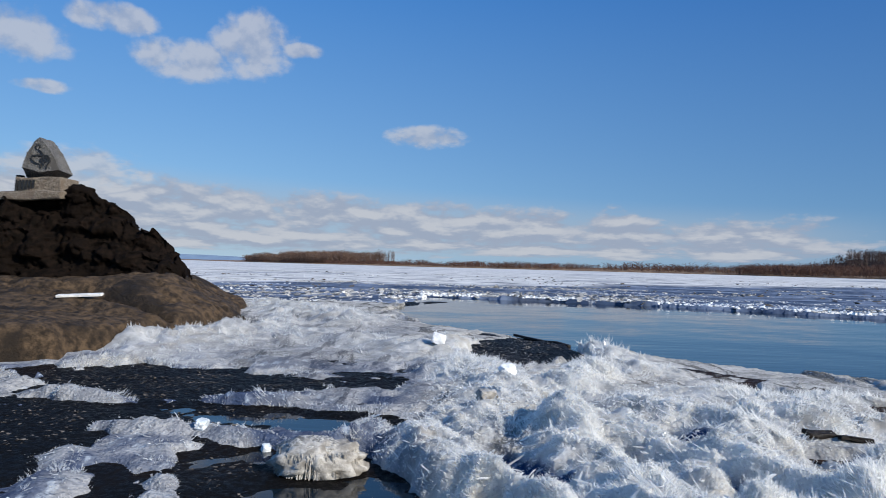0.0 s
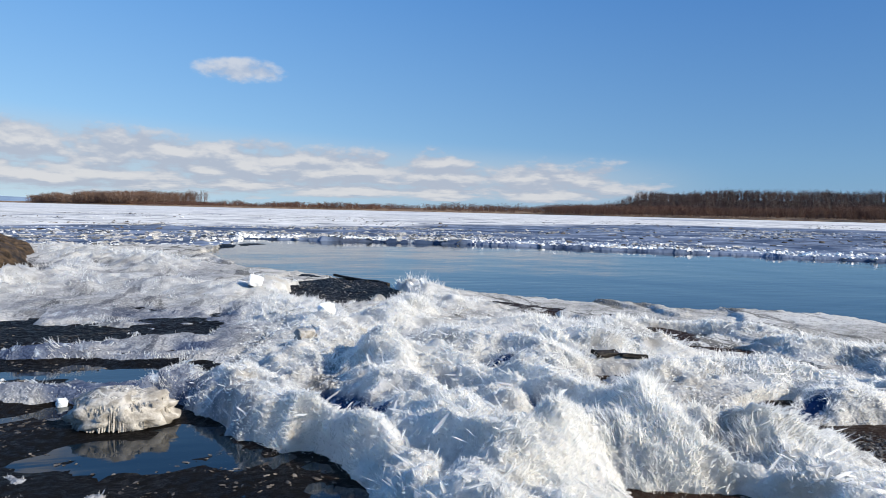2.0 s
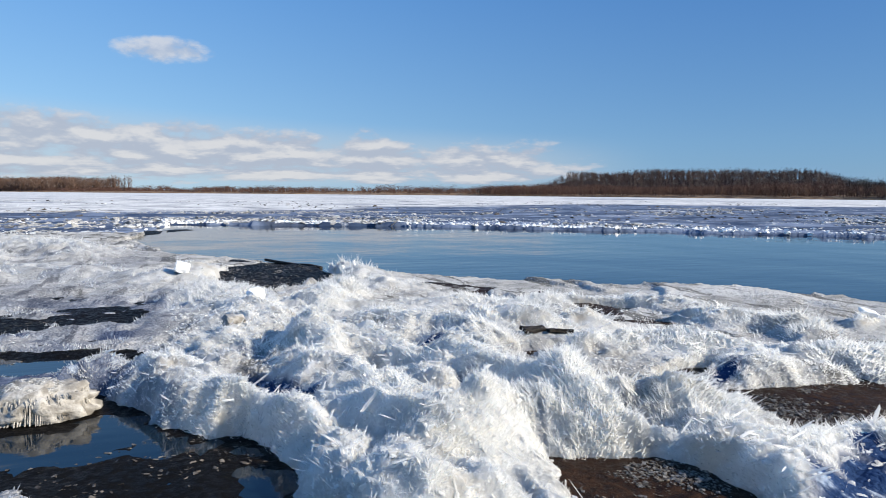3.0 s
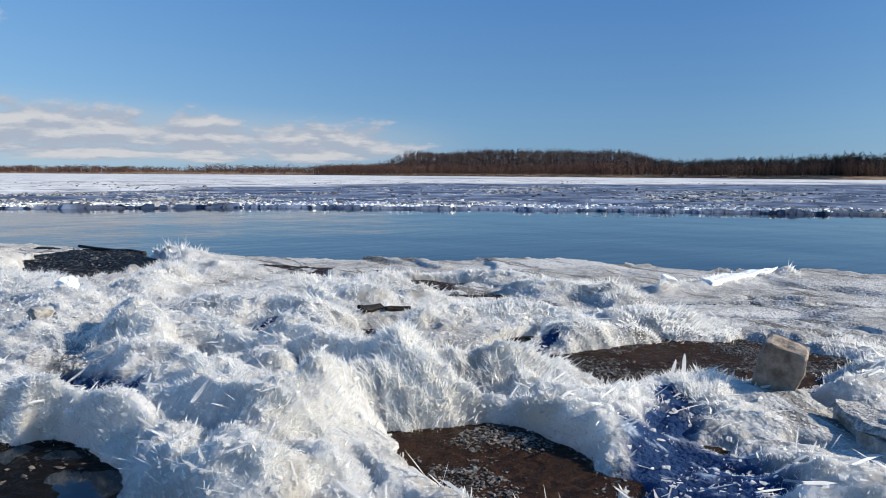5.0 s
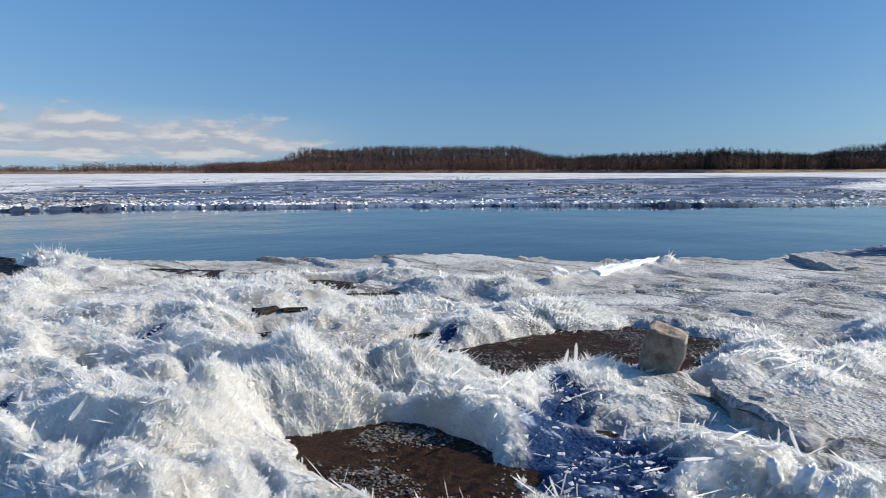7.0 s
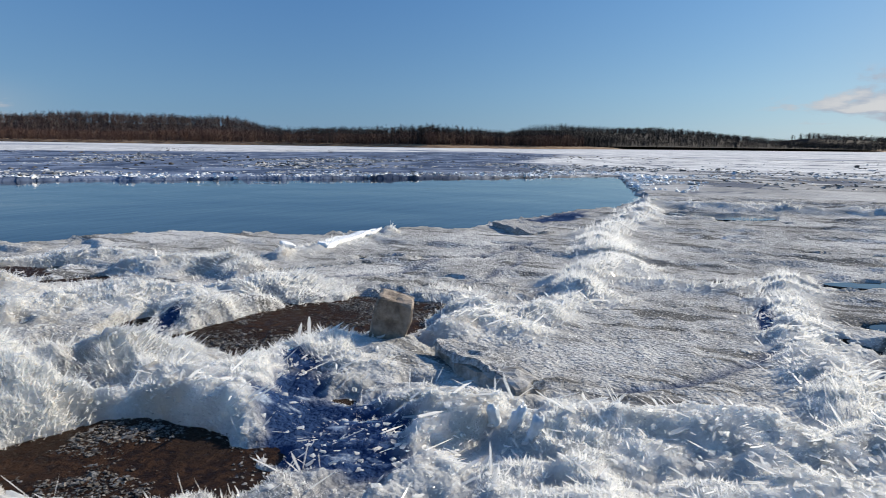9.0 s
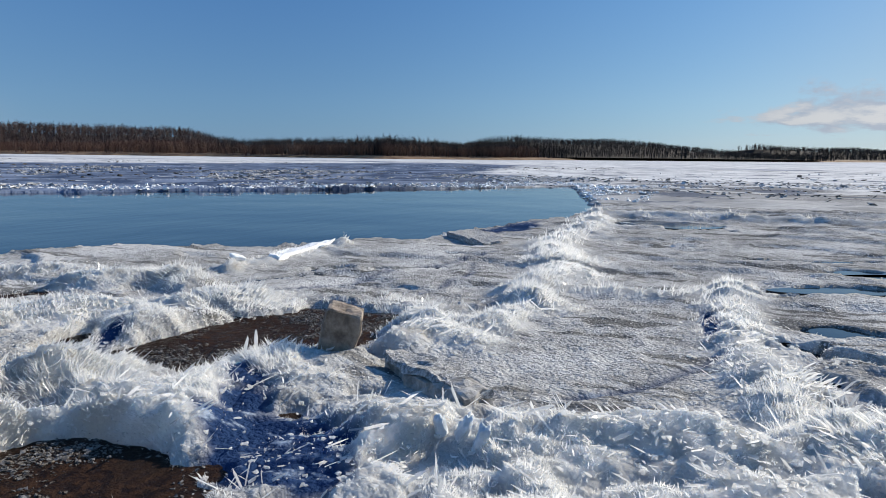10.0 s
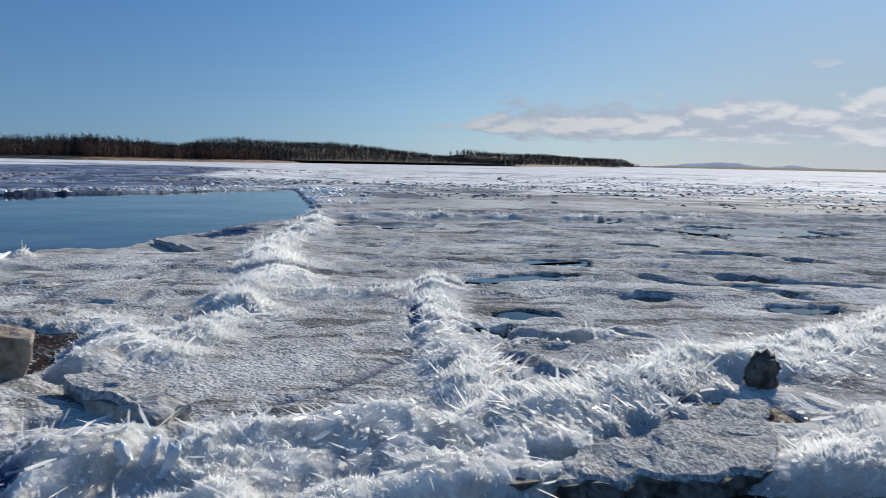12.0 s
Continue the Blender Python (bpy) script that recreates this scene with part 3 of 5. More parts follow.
# hollows of clear ice among heaps, blue shade painted in: centre, half-axes, turn, depth
HOLLOWS = [(3.05, 2.05, 0.5, 0.24, 40, 0.06), (3.75, 2.65, 0.35, 0.22, 55, 0.07), (15.6, 4.15, 1.7, 0.38, -16, 0.03), (3.42, 2.25, 0.95, 0.42, 47, 0.08), (4.15, 2.95, 0.35, 0.14, 60, 0.05), (6.35, 2.95, 0.45, 0.10, 42, 0.05), (5.6, 6.1, 0.16, 0.45, 0, 0.05), (7.4, -0.22, 0.75, 0.09, 4, 0.05),
           (4.84, -2.05, 0.10, 0.32, 0, 0.06), (1.62, 4.9, 0.13, 0.6, 8, 0.08), (2.25, 4.6, 0.12, 0.5, 15, 0.08),
           (2.9, 4.9, 0.25, 0.12, 20, 0.06), (0.72, 5.6, 0.10, 0.6, 20, 0.06), (3.9, 6.4, 0.3, 0.12, 20, 0.05), (2.4, 6.9, 0.3, 0.14, -30, 0.05), (1.5, 8.6, 0.15, 0.4, 0, 0.06), (4.6, 4.75, 0.25, 0.10, 30, 0.04)]
# cracks across the level plate
CRACKS = [([(4.72, 0.70), (4.86, 0.55), (5.12, 0.27), (5.56, 0.01), (6.18, -0.33)], 0.05), ([(6.9, 5.0), (8.0, 4.2), (9.6, 3.9), (11.5, 3.2)], 0.05), ([(7.6, 3.1), (9.2, 2.9), (10.4, 3.3)], 0.04)]


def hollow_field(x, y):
    """1 in the middle of a hollow of clear ice painted blue for shade, 0 outside; and its depth."""
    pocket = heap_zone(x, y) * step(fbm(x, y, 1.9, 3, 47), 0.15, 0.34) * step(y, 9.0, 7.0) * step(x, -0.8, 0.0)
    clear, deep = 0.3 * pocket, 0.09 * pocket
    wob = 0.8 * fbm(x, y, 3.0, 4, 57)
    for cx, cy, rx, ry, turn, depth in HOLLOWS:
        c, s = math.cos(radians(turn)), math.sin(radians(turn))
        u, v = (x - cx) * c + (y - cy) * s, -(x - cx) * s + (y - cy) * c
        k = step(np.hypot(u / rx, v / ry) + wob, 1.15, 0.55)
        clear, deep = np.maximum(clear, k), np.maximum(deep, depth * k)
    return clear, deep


def crack_field(x, y):
    out = np.zeros(np.shape(x))
    for pts, wide in CRACKS:
        out = np.maximum(out, np.exp(-(far_from(x, y, pts) / (wide * (1 + 0.8 * fbm(x, y, 4.0, 3, 59)))) ** 2))
    return out


def gap_field(x, y, least=-1.0):
    """Below 0 in a gap, 1 where the ice beside it has its full height."""
    best = np.full(np.shape(x), 9.0)
    wob, ragged = 0.62 * fbm(x, y, 2.4, 5, 51), 1.1 * fbm(x, y, 3.2, 4, 53)
    for cx, cy, rx, ry, turn, depth in GAPS:
        if depth <= least:
            continue
        c, s = math.cos(radians(turn)), math.sin(radians(turn))
        u, v = (x - cx) * c + (y - cy) * s, -(x - cx) * s + (y - cy) * c
        slope = 0.06 if depth > 0.25 else min(0.42, 1.3 * min(rx, ry))
        best = np.minimum(best, (np.hypot(u / rx, v / ry) - 1 + (ragged if depth > 0.25 else wob if min(rx, ry) > 0.15 else 0.5 * wob)) * min(rx, ry) / slope)
    return best


def ridge_fields(x, y):
    """Height of the heaps, and the share of loose crystals on them."""
    high, loose = np.zeros(np.shape(x)), np.zeros(np.shape(x))
    wob = fbm(x, y, 1.3, 3, 21)
    for pts, w, h, f in RIDGES:
        px, py = [p[0] for p in pts], [p[1] for p in pts]
        # the heaps upstream are steep, those beside the level plate low and broad
        h, w = (0.92 * h, 0.85 * w) if min(py) > 2.7 and f >= 0.8 else (0.66 * h, 1.05 * w)
        near = (x > min(px) - 3 * w) & (x < max(px) + 3 * w) & (y > min(py) - 3 * w) & (y < max(py) + 3 * w)
        if not near.any():
            continue
        d = far_from(x[near], y[near], pts) / (w * (1 + 0.5 * wob[near]))
        k = np.exp(-d * d)
        high[near] = np.maximum(high[near], h * k) + 0.25 * np.minimum(high[near], h * k)
        loose[near] = np.maximum(loose[near], f * np.exp(-(d * 0.8) ** 2))
    return high, loose


PLATE = [(4.9, 2.1), (4.4, 1.4), (4.55, 0.7), (4.6, 0.1), (5.0, -0.45), (6.0, -0.45), (7.1, -0.2), (8.3, -0.1), (8.3, 1.2), (7.0, 1.5), (5.8, 1.75)]


def heap_zone(x, y):
    """1 where the ice is broken into heaps, 0 on the level shelf."""
    a = step(far_from(x, y, [(-3.0, 14.0), (-1.0, 8.0), (1.5, 6.0), (3.5, 3.5), (3.6, 0.5)]), 5.0, 2.6)
    return np.clip(a, 0, 1) * step(inside(x, y, PLATE), 0.15, -0.25)


def ice_top(x, y):
    high, _ = ridge_fields(x, y)
    zone = heap_zone(x, y)
    z = 0.055 + 0.03 * fbm(x, y, 0.35, 3, 3) + zone * (0.02 + 0.10 * fbm(x, y, 1.1, 4, 5)) + 0.018 * fbm(x, y, 3.0, 3, 9) + 0.02 * fbm(x * 0.8, y * 1.3, 7.0, 3, 11)
    z = z + high * (1 + 0.5 * fbm(x, y, 2.2, 3, 31)) + (0.010 + 0.06 * high) * fbm(x, y, 9.0, 3, 41)
    # furrows that run down the heaps, as the plates were pushed
    along_, across = 0.45 * x - 0.89 * y, 0.89 * x + 0.45 * y
    z = z + (0.30 * high + 0.025 * zone) * (0.8 - 2.2 * np.abs(fbm(along_ * 0.5, across * 1.6, 2.0, 3, 43)))
    z = z + (0.006 + 0.04 * high) * step(high, 0.0, 0.1) * (0.5 - np.abs(fbm(x, y + 0.3 * x, 13.0, 3, 45)) * 2)
    # long shallow steps of the layered shelf
    z = z + (1 - zone) * (1 - step(inside(x, y, PLATE), -0.2, 0.1)) * 0.03 * np.tanh(26 * fbm(x * 1.5, y * 0.5 - 0.2 * x, 0.8, 4, 61))
    # thin rotten ice over the wet flat below the rock
    flat = step(x + 1.6 * fbm(x, y, 0.6, 4, 79) * step(y, 3.2, 1.6), -0.3, -1.0) * step(y, 11.6, 10.4) * step(y, 4.1, 4.5) * (1 - step(high, 0.015, 0.07))
    z = z - flat * (0.05 + 0.17 * step(fbm(x, y, 0.9, 4, 77), 0.12, 0.34))
    z = z - hollow_field(x, y)[1] - 0.03 * crack_field(x, y)
    g = gap_field(x, y)
    z = z - (0.20 + np.maximum(z, 0)) * step(g, 1.0, 0.0)
    d = inside(x, y, LEAD) + 0.35 * fbm(x, y, 0.9, 4, 71)
    return z - 0.6 * step(d, -0.04, 0.10)


def bed(x, y):
    d = inside(x, y, LEAD)
    z = 0.012 + 0.035 * fbm(x, y, 1.6, 4, 81) + 0.012 * fbm(x, y, 9.0, 3, 83)
    z = z - 0.042 * step(gap_field(x, y, 0.0), 0.9, 0.1) - 0.25 * step(gap_field(x, y, 0.25), 0.9, 0.1) - 0.1 * step(inside(x, y, PLATE), -0.3, 0.1)
    out = np.maximum(np.maximum(step(d, -0.35, 0.1), step(d, -1.3, -0.2) * step(x, 2.7, 3.3)), step(x + 0.12 * y, 7.0, 8.2))
    out = np.maximum(out, step(np.hypot(x, y), 26.0, 34.0))
    land = step(x - 0.6 * y, -12.0, -20.0) * step(y, 60.0, 30.0)
    out = np.maximum(out * (1 - land), step(y, 40, 60))
    return z - 1.2 * out


# ---- setting ----
def ground_rings():
    """One sheet of mud and river bed, fine by the heaps and coarse to the horizon."""
    near = np.arange(-7.0, 9.01, 0.09)
    grow = np.cumsum(0.09 * 1.18 ** np.arange(1, 56))
    grow = grow[grow < 4700]
    xs = np.concatenate([near[0] - grow[::-1], near, near[-1] + grow])
    ny = np.arange(-5.0, 17.01, 0.10)
    ys = np.concatenate([ny[0] - grow[::-1], ny, ny[-1] + grow])
    return sheet(xs, ys, bed)


v, q = ground_rings()
wet = step(v[:, 0], 1.1, 0.3) + step(v[:, 1], 11.0, 13.0)
ground = new("ground", mesh_of("ground", v, q, MUD, attrs={"wet": np.clip(wet, 0, 1) * np.clip(1.0 + 0.4 * fbm(v[:, 0], v[:, 1], 0.8, 3, 85), 0, 1)}))
tagged(ground, "dark brown wet mud of the river's edge and bed", "ground", kind="structure")

v, q = sheet(np.concatenate([[-4600.0, -600.0, -60.0], np.linspace(-20, 60, 9), [300.0, 1200.0, 4600.0]]),
             np.concatenate([[-4600.0, -600.0, -60.0], np.linspace(-20, 60, 9), [300.0, 1200.0, 4600.0]]), lambda x, y: np.full(x.shape, -0.03))
water = new("water", mesh_of("water", v, q, WATER))
tagged(water, "still dark blue open river water between ice", "water", kind="structure")

CLOSE = (-1.6, 5.2, -2.6, 6.6)


def melt_pool(cx, cy, rx, ry, turn):
    """A level sheet of meltwater that fills a hole in the shelf almost to its rim."""
    bm = bmesh.new()
    ring = [bm.verts.new((1.15 * rx * math.cos(a), 1.15 * ry * math.sin(a), 0.0)) for a in np.linspace(0, 2 * math.pi, 25)[:-1]]
    low = [bm.verts.new((v.co.x, v.co.y, -0.12)) for v in ring]
    bm.faces.new(ring)
    for k in range(24):
        bm.faces.new((ring[k - 1], low[k - 1], low[k], ring[k]))
    ob = part("melt_pool", bm, WATER)
    around = ice_top(np.array([cx - 1.6 * rx, cx + 1.6 * rx, cx, cx]), np.array([cy, cy, cy - 1.6 * ry, cy + 1.6 * ry]))
    ob.matrix_world = pose(cx, cy, max(0.0, float(np.median(around)) - 0.022), 0, 0, turn)
    return tagged(ob, "small blue meltwater pool in a hole of the level grey ice", "pool", "meltwater pools on the shelf")


for cx, cy, rx, ry, turn, depth in GAPS:
    if depth > 0.25:
        melt_pool(cx, cy, rx, ry, turn)

CORE, MIDDLE, OUTER = (-6.6, 8.0, -5.6, 12.0), (-10.0, 26.0, -18.0, 30.0), (-70.0, 110.0, -90.0, 130.0)


def within(b, x, y):
    return (x > b[0]) & (x < b[1]) & (y > b[2]) & (y < b[3])


def near_side(x, y):
    return far_from(x, y, LEAD_NEAR) < far_from(x, y, LEAD_FAR[1:])


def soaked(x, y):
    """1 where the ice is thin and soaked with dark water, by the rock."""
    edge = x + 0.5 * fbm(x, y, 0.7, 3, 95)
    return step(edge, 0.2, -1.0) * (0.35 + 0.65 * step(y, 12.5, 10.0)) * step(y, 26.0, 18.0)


def ice_piece(name, b, cell, hole, label):
    def keep(x, y, top):
        k = (top > -0.12) & near_side(x, y)
        if hole:
            k &= ~within((hole[0] + cell, hole[1] - cell, hole[2] + cell, hole[3] - cell), x, y)
        return k
    v, q = sheet(np.arange(b[0], b[1] + cell / 2, cell), np.arange(b[2], b[3] + cell / 2, cell), ice_top, keep)
    high, loose = ridge_fields(v[:, 0], v[:, 1])
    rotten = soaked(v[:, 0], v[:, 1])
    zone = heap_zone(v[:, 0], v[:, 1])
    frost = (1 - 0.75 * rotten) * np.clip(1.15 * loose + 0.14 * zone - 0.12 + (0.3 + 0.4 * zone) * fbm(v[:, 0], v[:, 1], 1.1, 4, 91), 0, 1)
    # clear also carries the blue shade painted into the hollows
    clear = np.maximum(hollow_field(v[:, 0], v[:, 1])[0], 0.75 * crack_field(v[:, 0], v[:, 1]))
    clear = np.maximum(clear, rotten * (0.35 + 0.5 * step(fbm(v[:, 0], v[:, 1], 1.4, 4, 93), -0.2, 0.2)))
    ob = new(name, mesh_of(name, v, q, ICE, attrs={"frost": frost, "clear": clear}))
    return tagged(ob, label, "ice", kind="structure")


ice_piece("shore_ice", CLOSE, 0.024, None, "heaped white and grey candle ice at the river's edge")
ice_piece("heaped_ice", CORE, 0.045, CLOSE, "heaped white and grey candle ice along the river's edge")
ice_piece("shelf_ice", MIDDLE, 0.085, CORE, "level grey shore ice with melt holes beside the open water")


def far_top(x, y):
    d = inside(x, y, LEAD) + 0.4 * fbm(x, y, 0.4, 4, 71)
    bank = np.exp(-np.maximum(-d, 0) / 2.5) * step(y - 0.2 * x, 0, 14) * step(x, -1.0, 3.0)
    z = 0.02 + 0.08 * np.maximum(fbm(x, y, 0.5, 4, 101), -0.15) + bank * (0.04 + 0.26 * np.abs(fbm(x, y, 0.9, 4, 103)))
    return z - 0.8 * step(d, -0.05, 0.2)


RUBBLE = (-24.0, 62.0, -34.0, 64.0)


def drift(name, b, cell, hole, label):
    def keep(x, y, top):
        k = (top > -0.1) & ~(within((MIDDLE[0] + 0.3, MIDDLE[1] - 0.3, MIDDLE[2] + 0.3, MIDDLE[3] - 0.3), x, y) & near_side(x, y))
        return k & ~within((hole[0] + cell, hole[1] - cell, hole[2] + cell, hole[3] - cell), x, y) if hole else k
    v, q = sheet(np.arange(b[0], b[1] + cell / 2, cell), np.arange(b[2], b[3] + cell / 2, cell), far_top, keep)
    tagged(new(name, mesh_of(name, v, q, FAR_ICE)), label, "ice", kind="structure")


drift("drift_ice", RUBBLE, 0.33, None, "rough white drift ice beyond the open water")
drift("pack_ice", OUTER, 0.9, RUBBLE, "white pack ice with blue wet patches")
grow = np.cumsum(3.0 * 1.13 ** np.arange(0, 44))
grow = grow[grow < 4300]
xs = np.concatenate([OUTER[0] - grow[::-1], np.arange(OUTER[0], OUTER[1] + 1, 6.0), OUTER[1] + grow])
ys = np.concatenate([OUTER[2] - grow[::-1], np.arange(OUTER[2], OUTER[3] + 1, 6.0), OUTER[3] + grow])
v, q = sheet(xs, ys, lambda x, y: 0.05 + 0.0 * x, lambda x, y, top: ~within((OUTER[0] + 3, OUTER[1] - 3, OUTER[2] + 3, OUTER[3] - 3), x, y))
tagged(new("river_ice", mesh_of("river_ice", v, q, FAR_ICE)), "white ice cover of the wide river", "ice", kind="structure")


# ---- far bank, hills and woods ----
def along(pts, spacing):
    """Points and inland normals at even steps along a polyline."""
    out = []
    for (ax, ay), (bx, by) in zip(pts[:-1], pts[1:]):
        n = max(1, int(math.hypot(bx - ax, by - ay) / spacing))
        for k in range(n):
            out.append((ax + (bx - ax) * k / n, ay + (by - ay) * k / n))
    out.append(pts[-1])
    p = np.array(out)
    d = np.gradient(p, axis=0)
    d /= np.linalg.norm(d, axis=1)[:, None]
    return p, np.stack([-d[:, 1], d[:, 0]], -1)


def bank_height(s):
    return 0.02 + 0.75 * step(s, 0, 3) + 0.5 * step(s, 3, 12) + 1.3 * step(s, 15, 80)


p, nrm = along(SHORE, 9.0)
p = p + nrm * (6 * fbm(p[:, 0], p[:, 1], 0.02, 3, 5))[:, None]
offs = np.array([-1.0, 0.0, 1.5, 4.0, 10.0, 25.0, 60.0, 120.0, 260.0, 500.0])
v = np.stack([np.column_stack([p + nrm * o, np.full(len(p), bank_height(o) if o >= 0 else -0.3)]) for o in offs], 1)
v[:, 2:, 2] += 0.35 * fbm(v[:, 2:, 0], v[:, 2:, 1], 0.06, 3, 6)
n, m = v.shape[:2]
idx = np.arange(n * m).reshape(n, m)
q = np.stack([idx[:-1, :-1], idx[1:, :-1], idx[1:, 1:], idx[:-1, 1:]], -1).reshape(-1, 4)
tagged(new("riverbank", mesh_of("riverbank", v.reshape(-1, 3), q, BANK)), "low far riverbank with brown dry grass", "riverbank", kind="structure")


def hill_rise(u, w, top, tail=0.86):
    return 1.4 + top * step(u, 0, 0.03) * step(u, 1, tail) * step(w, 0, 0.5) * step(w, 1.0, 0.8) * (1 + 0.25 * fbm(u, w, 5, 3, 8))


def hill_place(a, b, depth, u, w):
    a, b = np.array(a, float), np.array(b, float)
    d = (b - a) / np.linalg.norm(b - a)
    return a + u[:, None] * (b - a) + w[:, None] * depth * np.array([-d[1], d[0]])


def hill_of(name, a, b, depth, top, label, tail):
    """A long low hill from a to b on the bank, rising inland."""
    v, q = sheet(np.linspace(0, 1, 80), np.linspace(0, 1, 30), lambda u, w: hill_rise(u, w, top, tail))
    ob = new(name, mesh_of(name, np.column_stack([hill_place(a, b, depth, v[:, 0], v[:, 1]), v[:, 2]]), q, HILL_SOIL))
    return tagged(ob, label, "hill", kind="structure")


def tree_shape(seed, limbs, spread, low, thick=1.0):
    """Triangles of one bare tree of height 1: a tapered trunk with limbs and twigs."""
    r = random.Random(seed)
    tris = []

    def spike(p, q, w):
        d = (q - p).normalized()
        s = d.orthogonal().normalized() * w
        t = d.cross(s)
        base = [p + s, p - 0.5 * s + 0.87 * t, p - 0.5 * s - 0.87 * t]
        for k in range(3):
            tris.append((base[k], base[(k + 1) % 3], q))

    lean = Vector((r.uniform(-0.04, 0.04), r.uniform(-0.04, 0.04), 1.0))
    spike(Vector((0, 0, -0.05)), lean, 0.016 * thick)
    for k in range(limbs):
        h = low + (0.95 - low) * (k + r.random()) / limbs
        a = r.uniform(0, 2 * math.pi)
        out = spread * (1.1 - h * 0.75) * r.uniform(0.6, 1.2)
        p0 = lean * h
        p1 = p0 + Vector((math.cos(a) * out, math.sin(a) * out, out * r.uniform(0.7, 1.6)))
        spike(p0, p1, 0.009 * thick)
        for _ in range(2):
            s = r.uniform(0.35, 0.8)
            m = p0.lerp(p1, s)
            spike(m, m + Vector((r.uniform(-1, 1), r.uniform(-1, 1), r.uniform(0.5, 1.6))) * out * 0.5, 0.007 * thick)
    return np.array([[tuple(c) for c in t] for t in tris])


def wood(name, spots, heights, mat, label, shapes, widen=1.0):
    """A far wood of many bare trees in one mesh."""
    all_v = []
    for (x, y, z), h in zip(spots, heights):
        s = shapes[int(rng.integers(len(shapes)))]
        a = rng.uniform(0, 2 * math.pi)
        c, n = math.cos(a), math.sin(a)
        w = s * [h * widen, h * widen, h]
        all_v.append(np.stack([w[..., 0] * c - w[..., 1] * n + x, w[..., 0] * n + w[..., 1] * c + y, w[..., 2] + z], -1))
    v = np.concatenate(all_v).reshape(-1, 3)
    f = np.arange(len(v)).reshape(-1, 3)
    ob = new(name, mesh_of(name, v, f, mat, smooth=False))
    return tagged(ob, label, "trees", kind="stuff")


TREES = [tree_shape(k, 7, 0.30, 0.30, 1.5) for k in range(7)]
FAR_TREES = [tree_shape(20 + k, 4, 0.28, 0.3, 2.4) for k in range(7)]
BUSHES = [tree_shape(50 + k, 6, 0.5, 0.02, 1.4) for k in range(5)]
FAR_BUSHES = [tree_shape(70 + k, 4, 0.5, 0.02, 1.8) for k in range(5)]


def strip_spots(pts, count, near, deep):
    """Random places on the bank, from near to deep metres inland of a line."""
    p, nrm = along(pts, 3.0)
    k = rng.integers(0, len(p), count)
    s = near + (deep - near) * rng.random(count) ** 1.3
    xy = p[k] + nrm[k] * s[:, None] + rng.normal(0, 1.2, (count, 2))
    z = np.array([bank_height(o) for o in s]) - 0.1
    return np.column_stack([xy, z])


def add_wood(name, pts, count, near, deep, low, high, mat, label, shapes, widen=1.0):
    spots = strip_spots(pts, count, near, deep)
    tall = low + (high - low) * (0.5 + 0.5 * np.clip(2.2 * fbm(spots[:, 0], spots[:, 1], 0.03, 3, 12), -1, 1)) * rng.uniform(0.7, 1.15, count)
    wood(name, spots, tall, mat, label, shapes, widen)


def hill_wood(name, a, b, depth, top, count, low, high, mat, label, widen, tail):
    u, w = rng.random(count), 0.02 + 0.74 * rng.random(count)
    spots = np.column_stack([hill_place(a, b, depth, u, w), hill_rise(u, w, top, tail) - 0.3])
    tall = rng.uniform(low, high, count) * (1 + 0.25 * fbm(spots[:, 0], spots[:, 1], 0.05, 3, 12))
    wood(name, spots, tall, mat, label, TREES if widen == 1.0 else FAR_TREES, widen)


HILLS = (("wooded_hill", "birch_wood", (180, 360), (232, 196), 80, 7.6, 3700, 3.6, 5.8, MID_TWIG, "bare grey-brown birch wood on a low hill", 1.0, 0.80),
         ("downstream_hill", "ridge_wood", (325, 58), (520, -84), 120, 7.4, 3800, 2.8, 4.0, BACKLIT_TWIG, "dense bare wood on the ridge, painted dark as backlit", 1.5, 0.4),
         ("far_hill", "far_wood", (640, -60), (1110, -352), 70, 8.0, 2600, 3.6, 5.6, BACKLIT_TWIG, "wood on the far river bend, painted dark as backlit", 2.0, 0.985))
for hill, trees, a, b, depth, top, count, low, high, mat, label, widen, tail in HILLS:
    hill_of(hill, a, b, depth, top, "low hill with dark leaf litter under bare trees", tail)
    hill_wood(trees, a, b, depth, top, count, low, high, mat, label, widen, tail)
add_wood("willow_thicket", [(150, 362), (205, 200), (228, 110), (262, 75), (300, 66)], 3400, 4, 30, 2.8, 4.8, SHRUB, "red-brown willow thicket along the far bank", BUSHES)
add_wood("riverside_wood", [(212, 178), (228, 110), (262, 75), (340, 52)], 2600, 8, 60, 4.2, 7.4, BACKLIT_TWIG, "bare riverside wood, painted dark as backlit", TREES)
add_wood("bank_bushes", [(-320, 1047), (-60, 620), (85, 480), (165, 340)], 3800, 6, 70, 1.0, 4.6, SHRUB, "brown bushes on the low far bank", FAR_BUSHES, 2.8)
add_wood("island_wood", [(-330, 1060), (-215, 870), (-140, 750)], 2600, 12, 100, 8.5, 14.0, TWIG, "far brown wood on the low bank", FAR_BUSHES, 1.0)


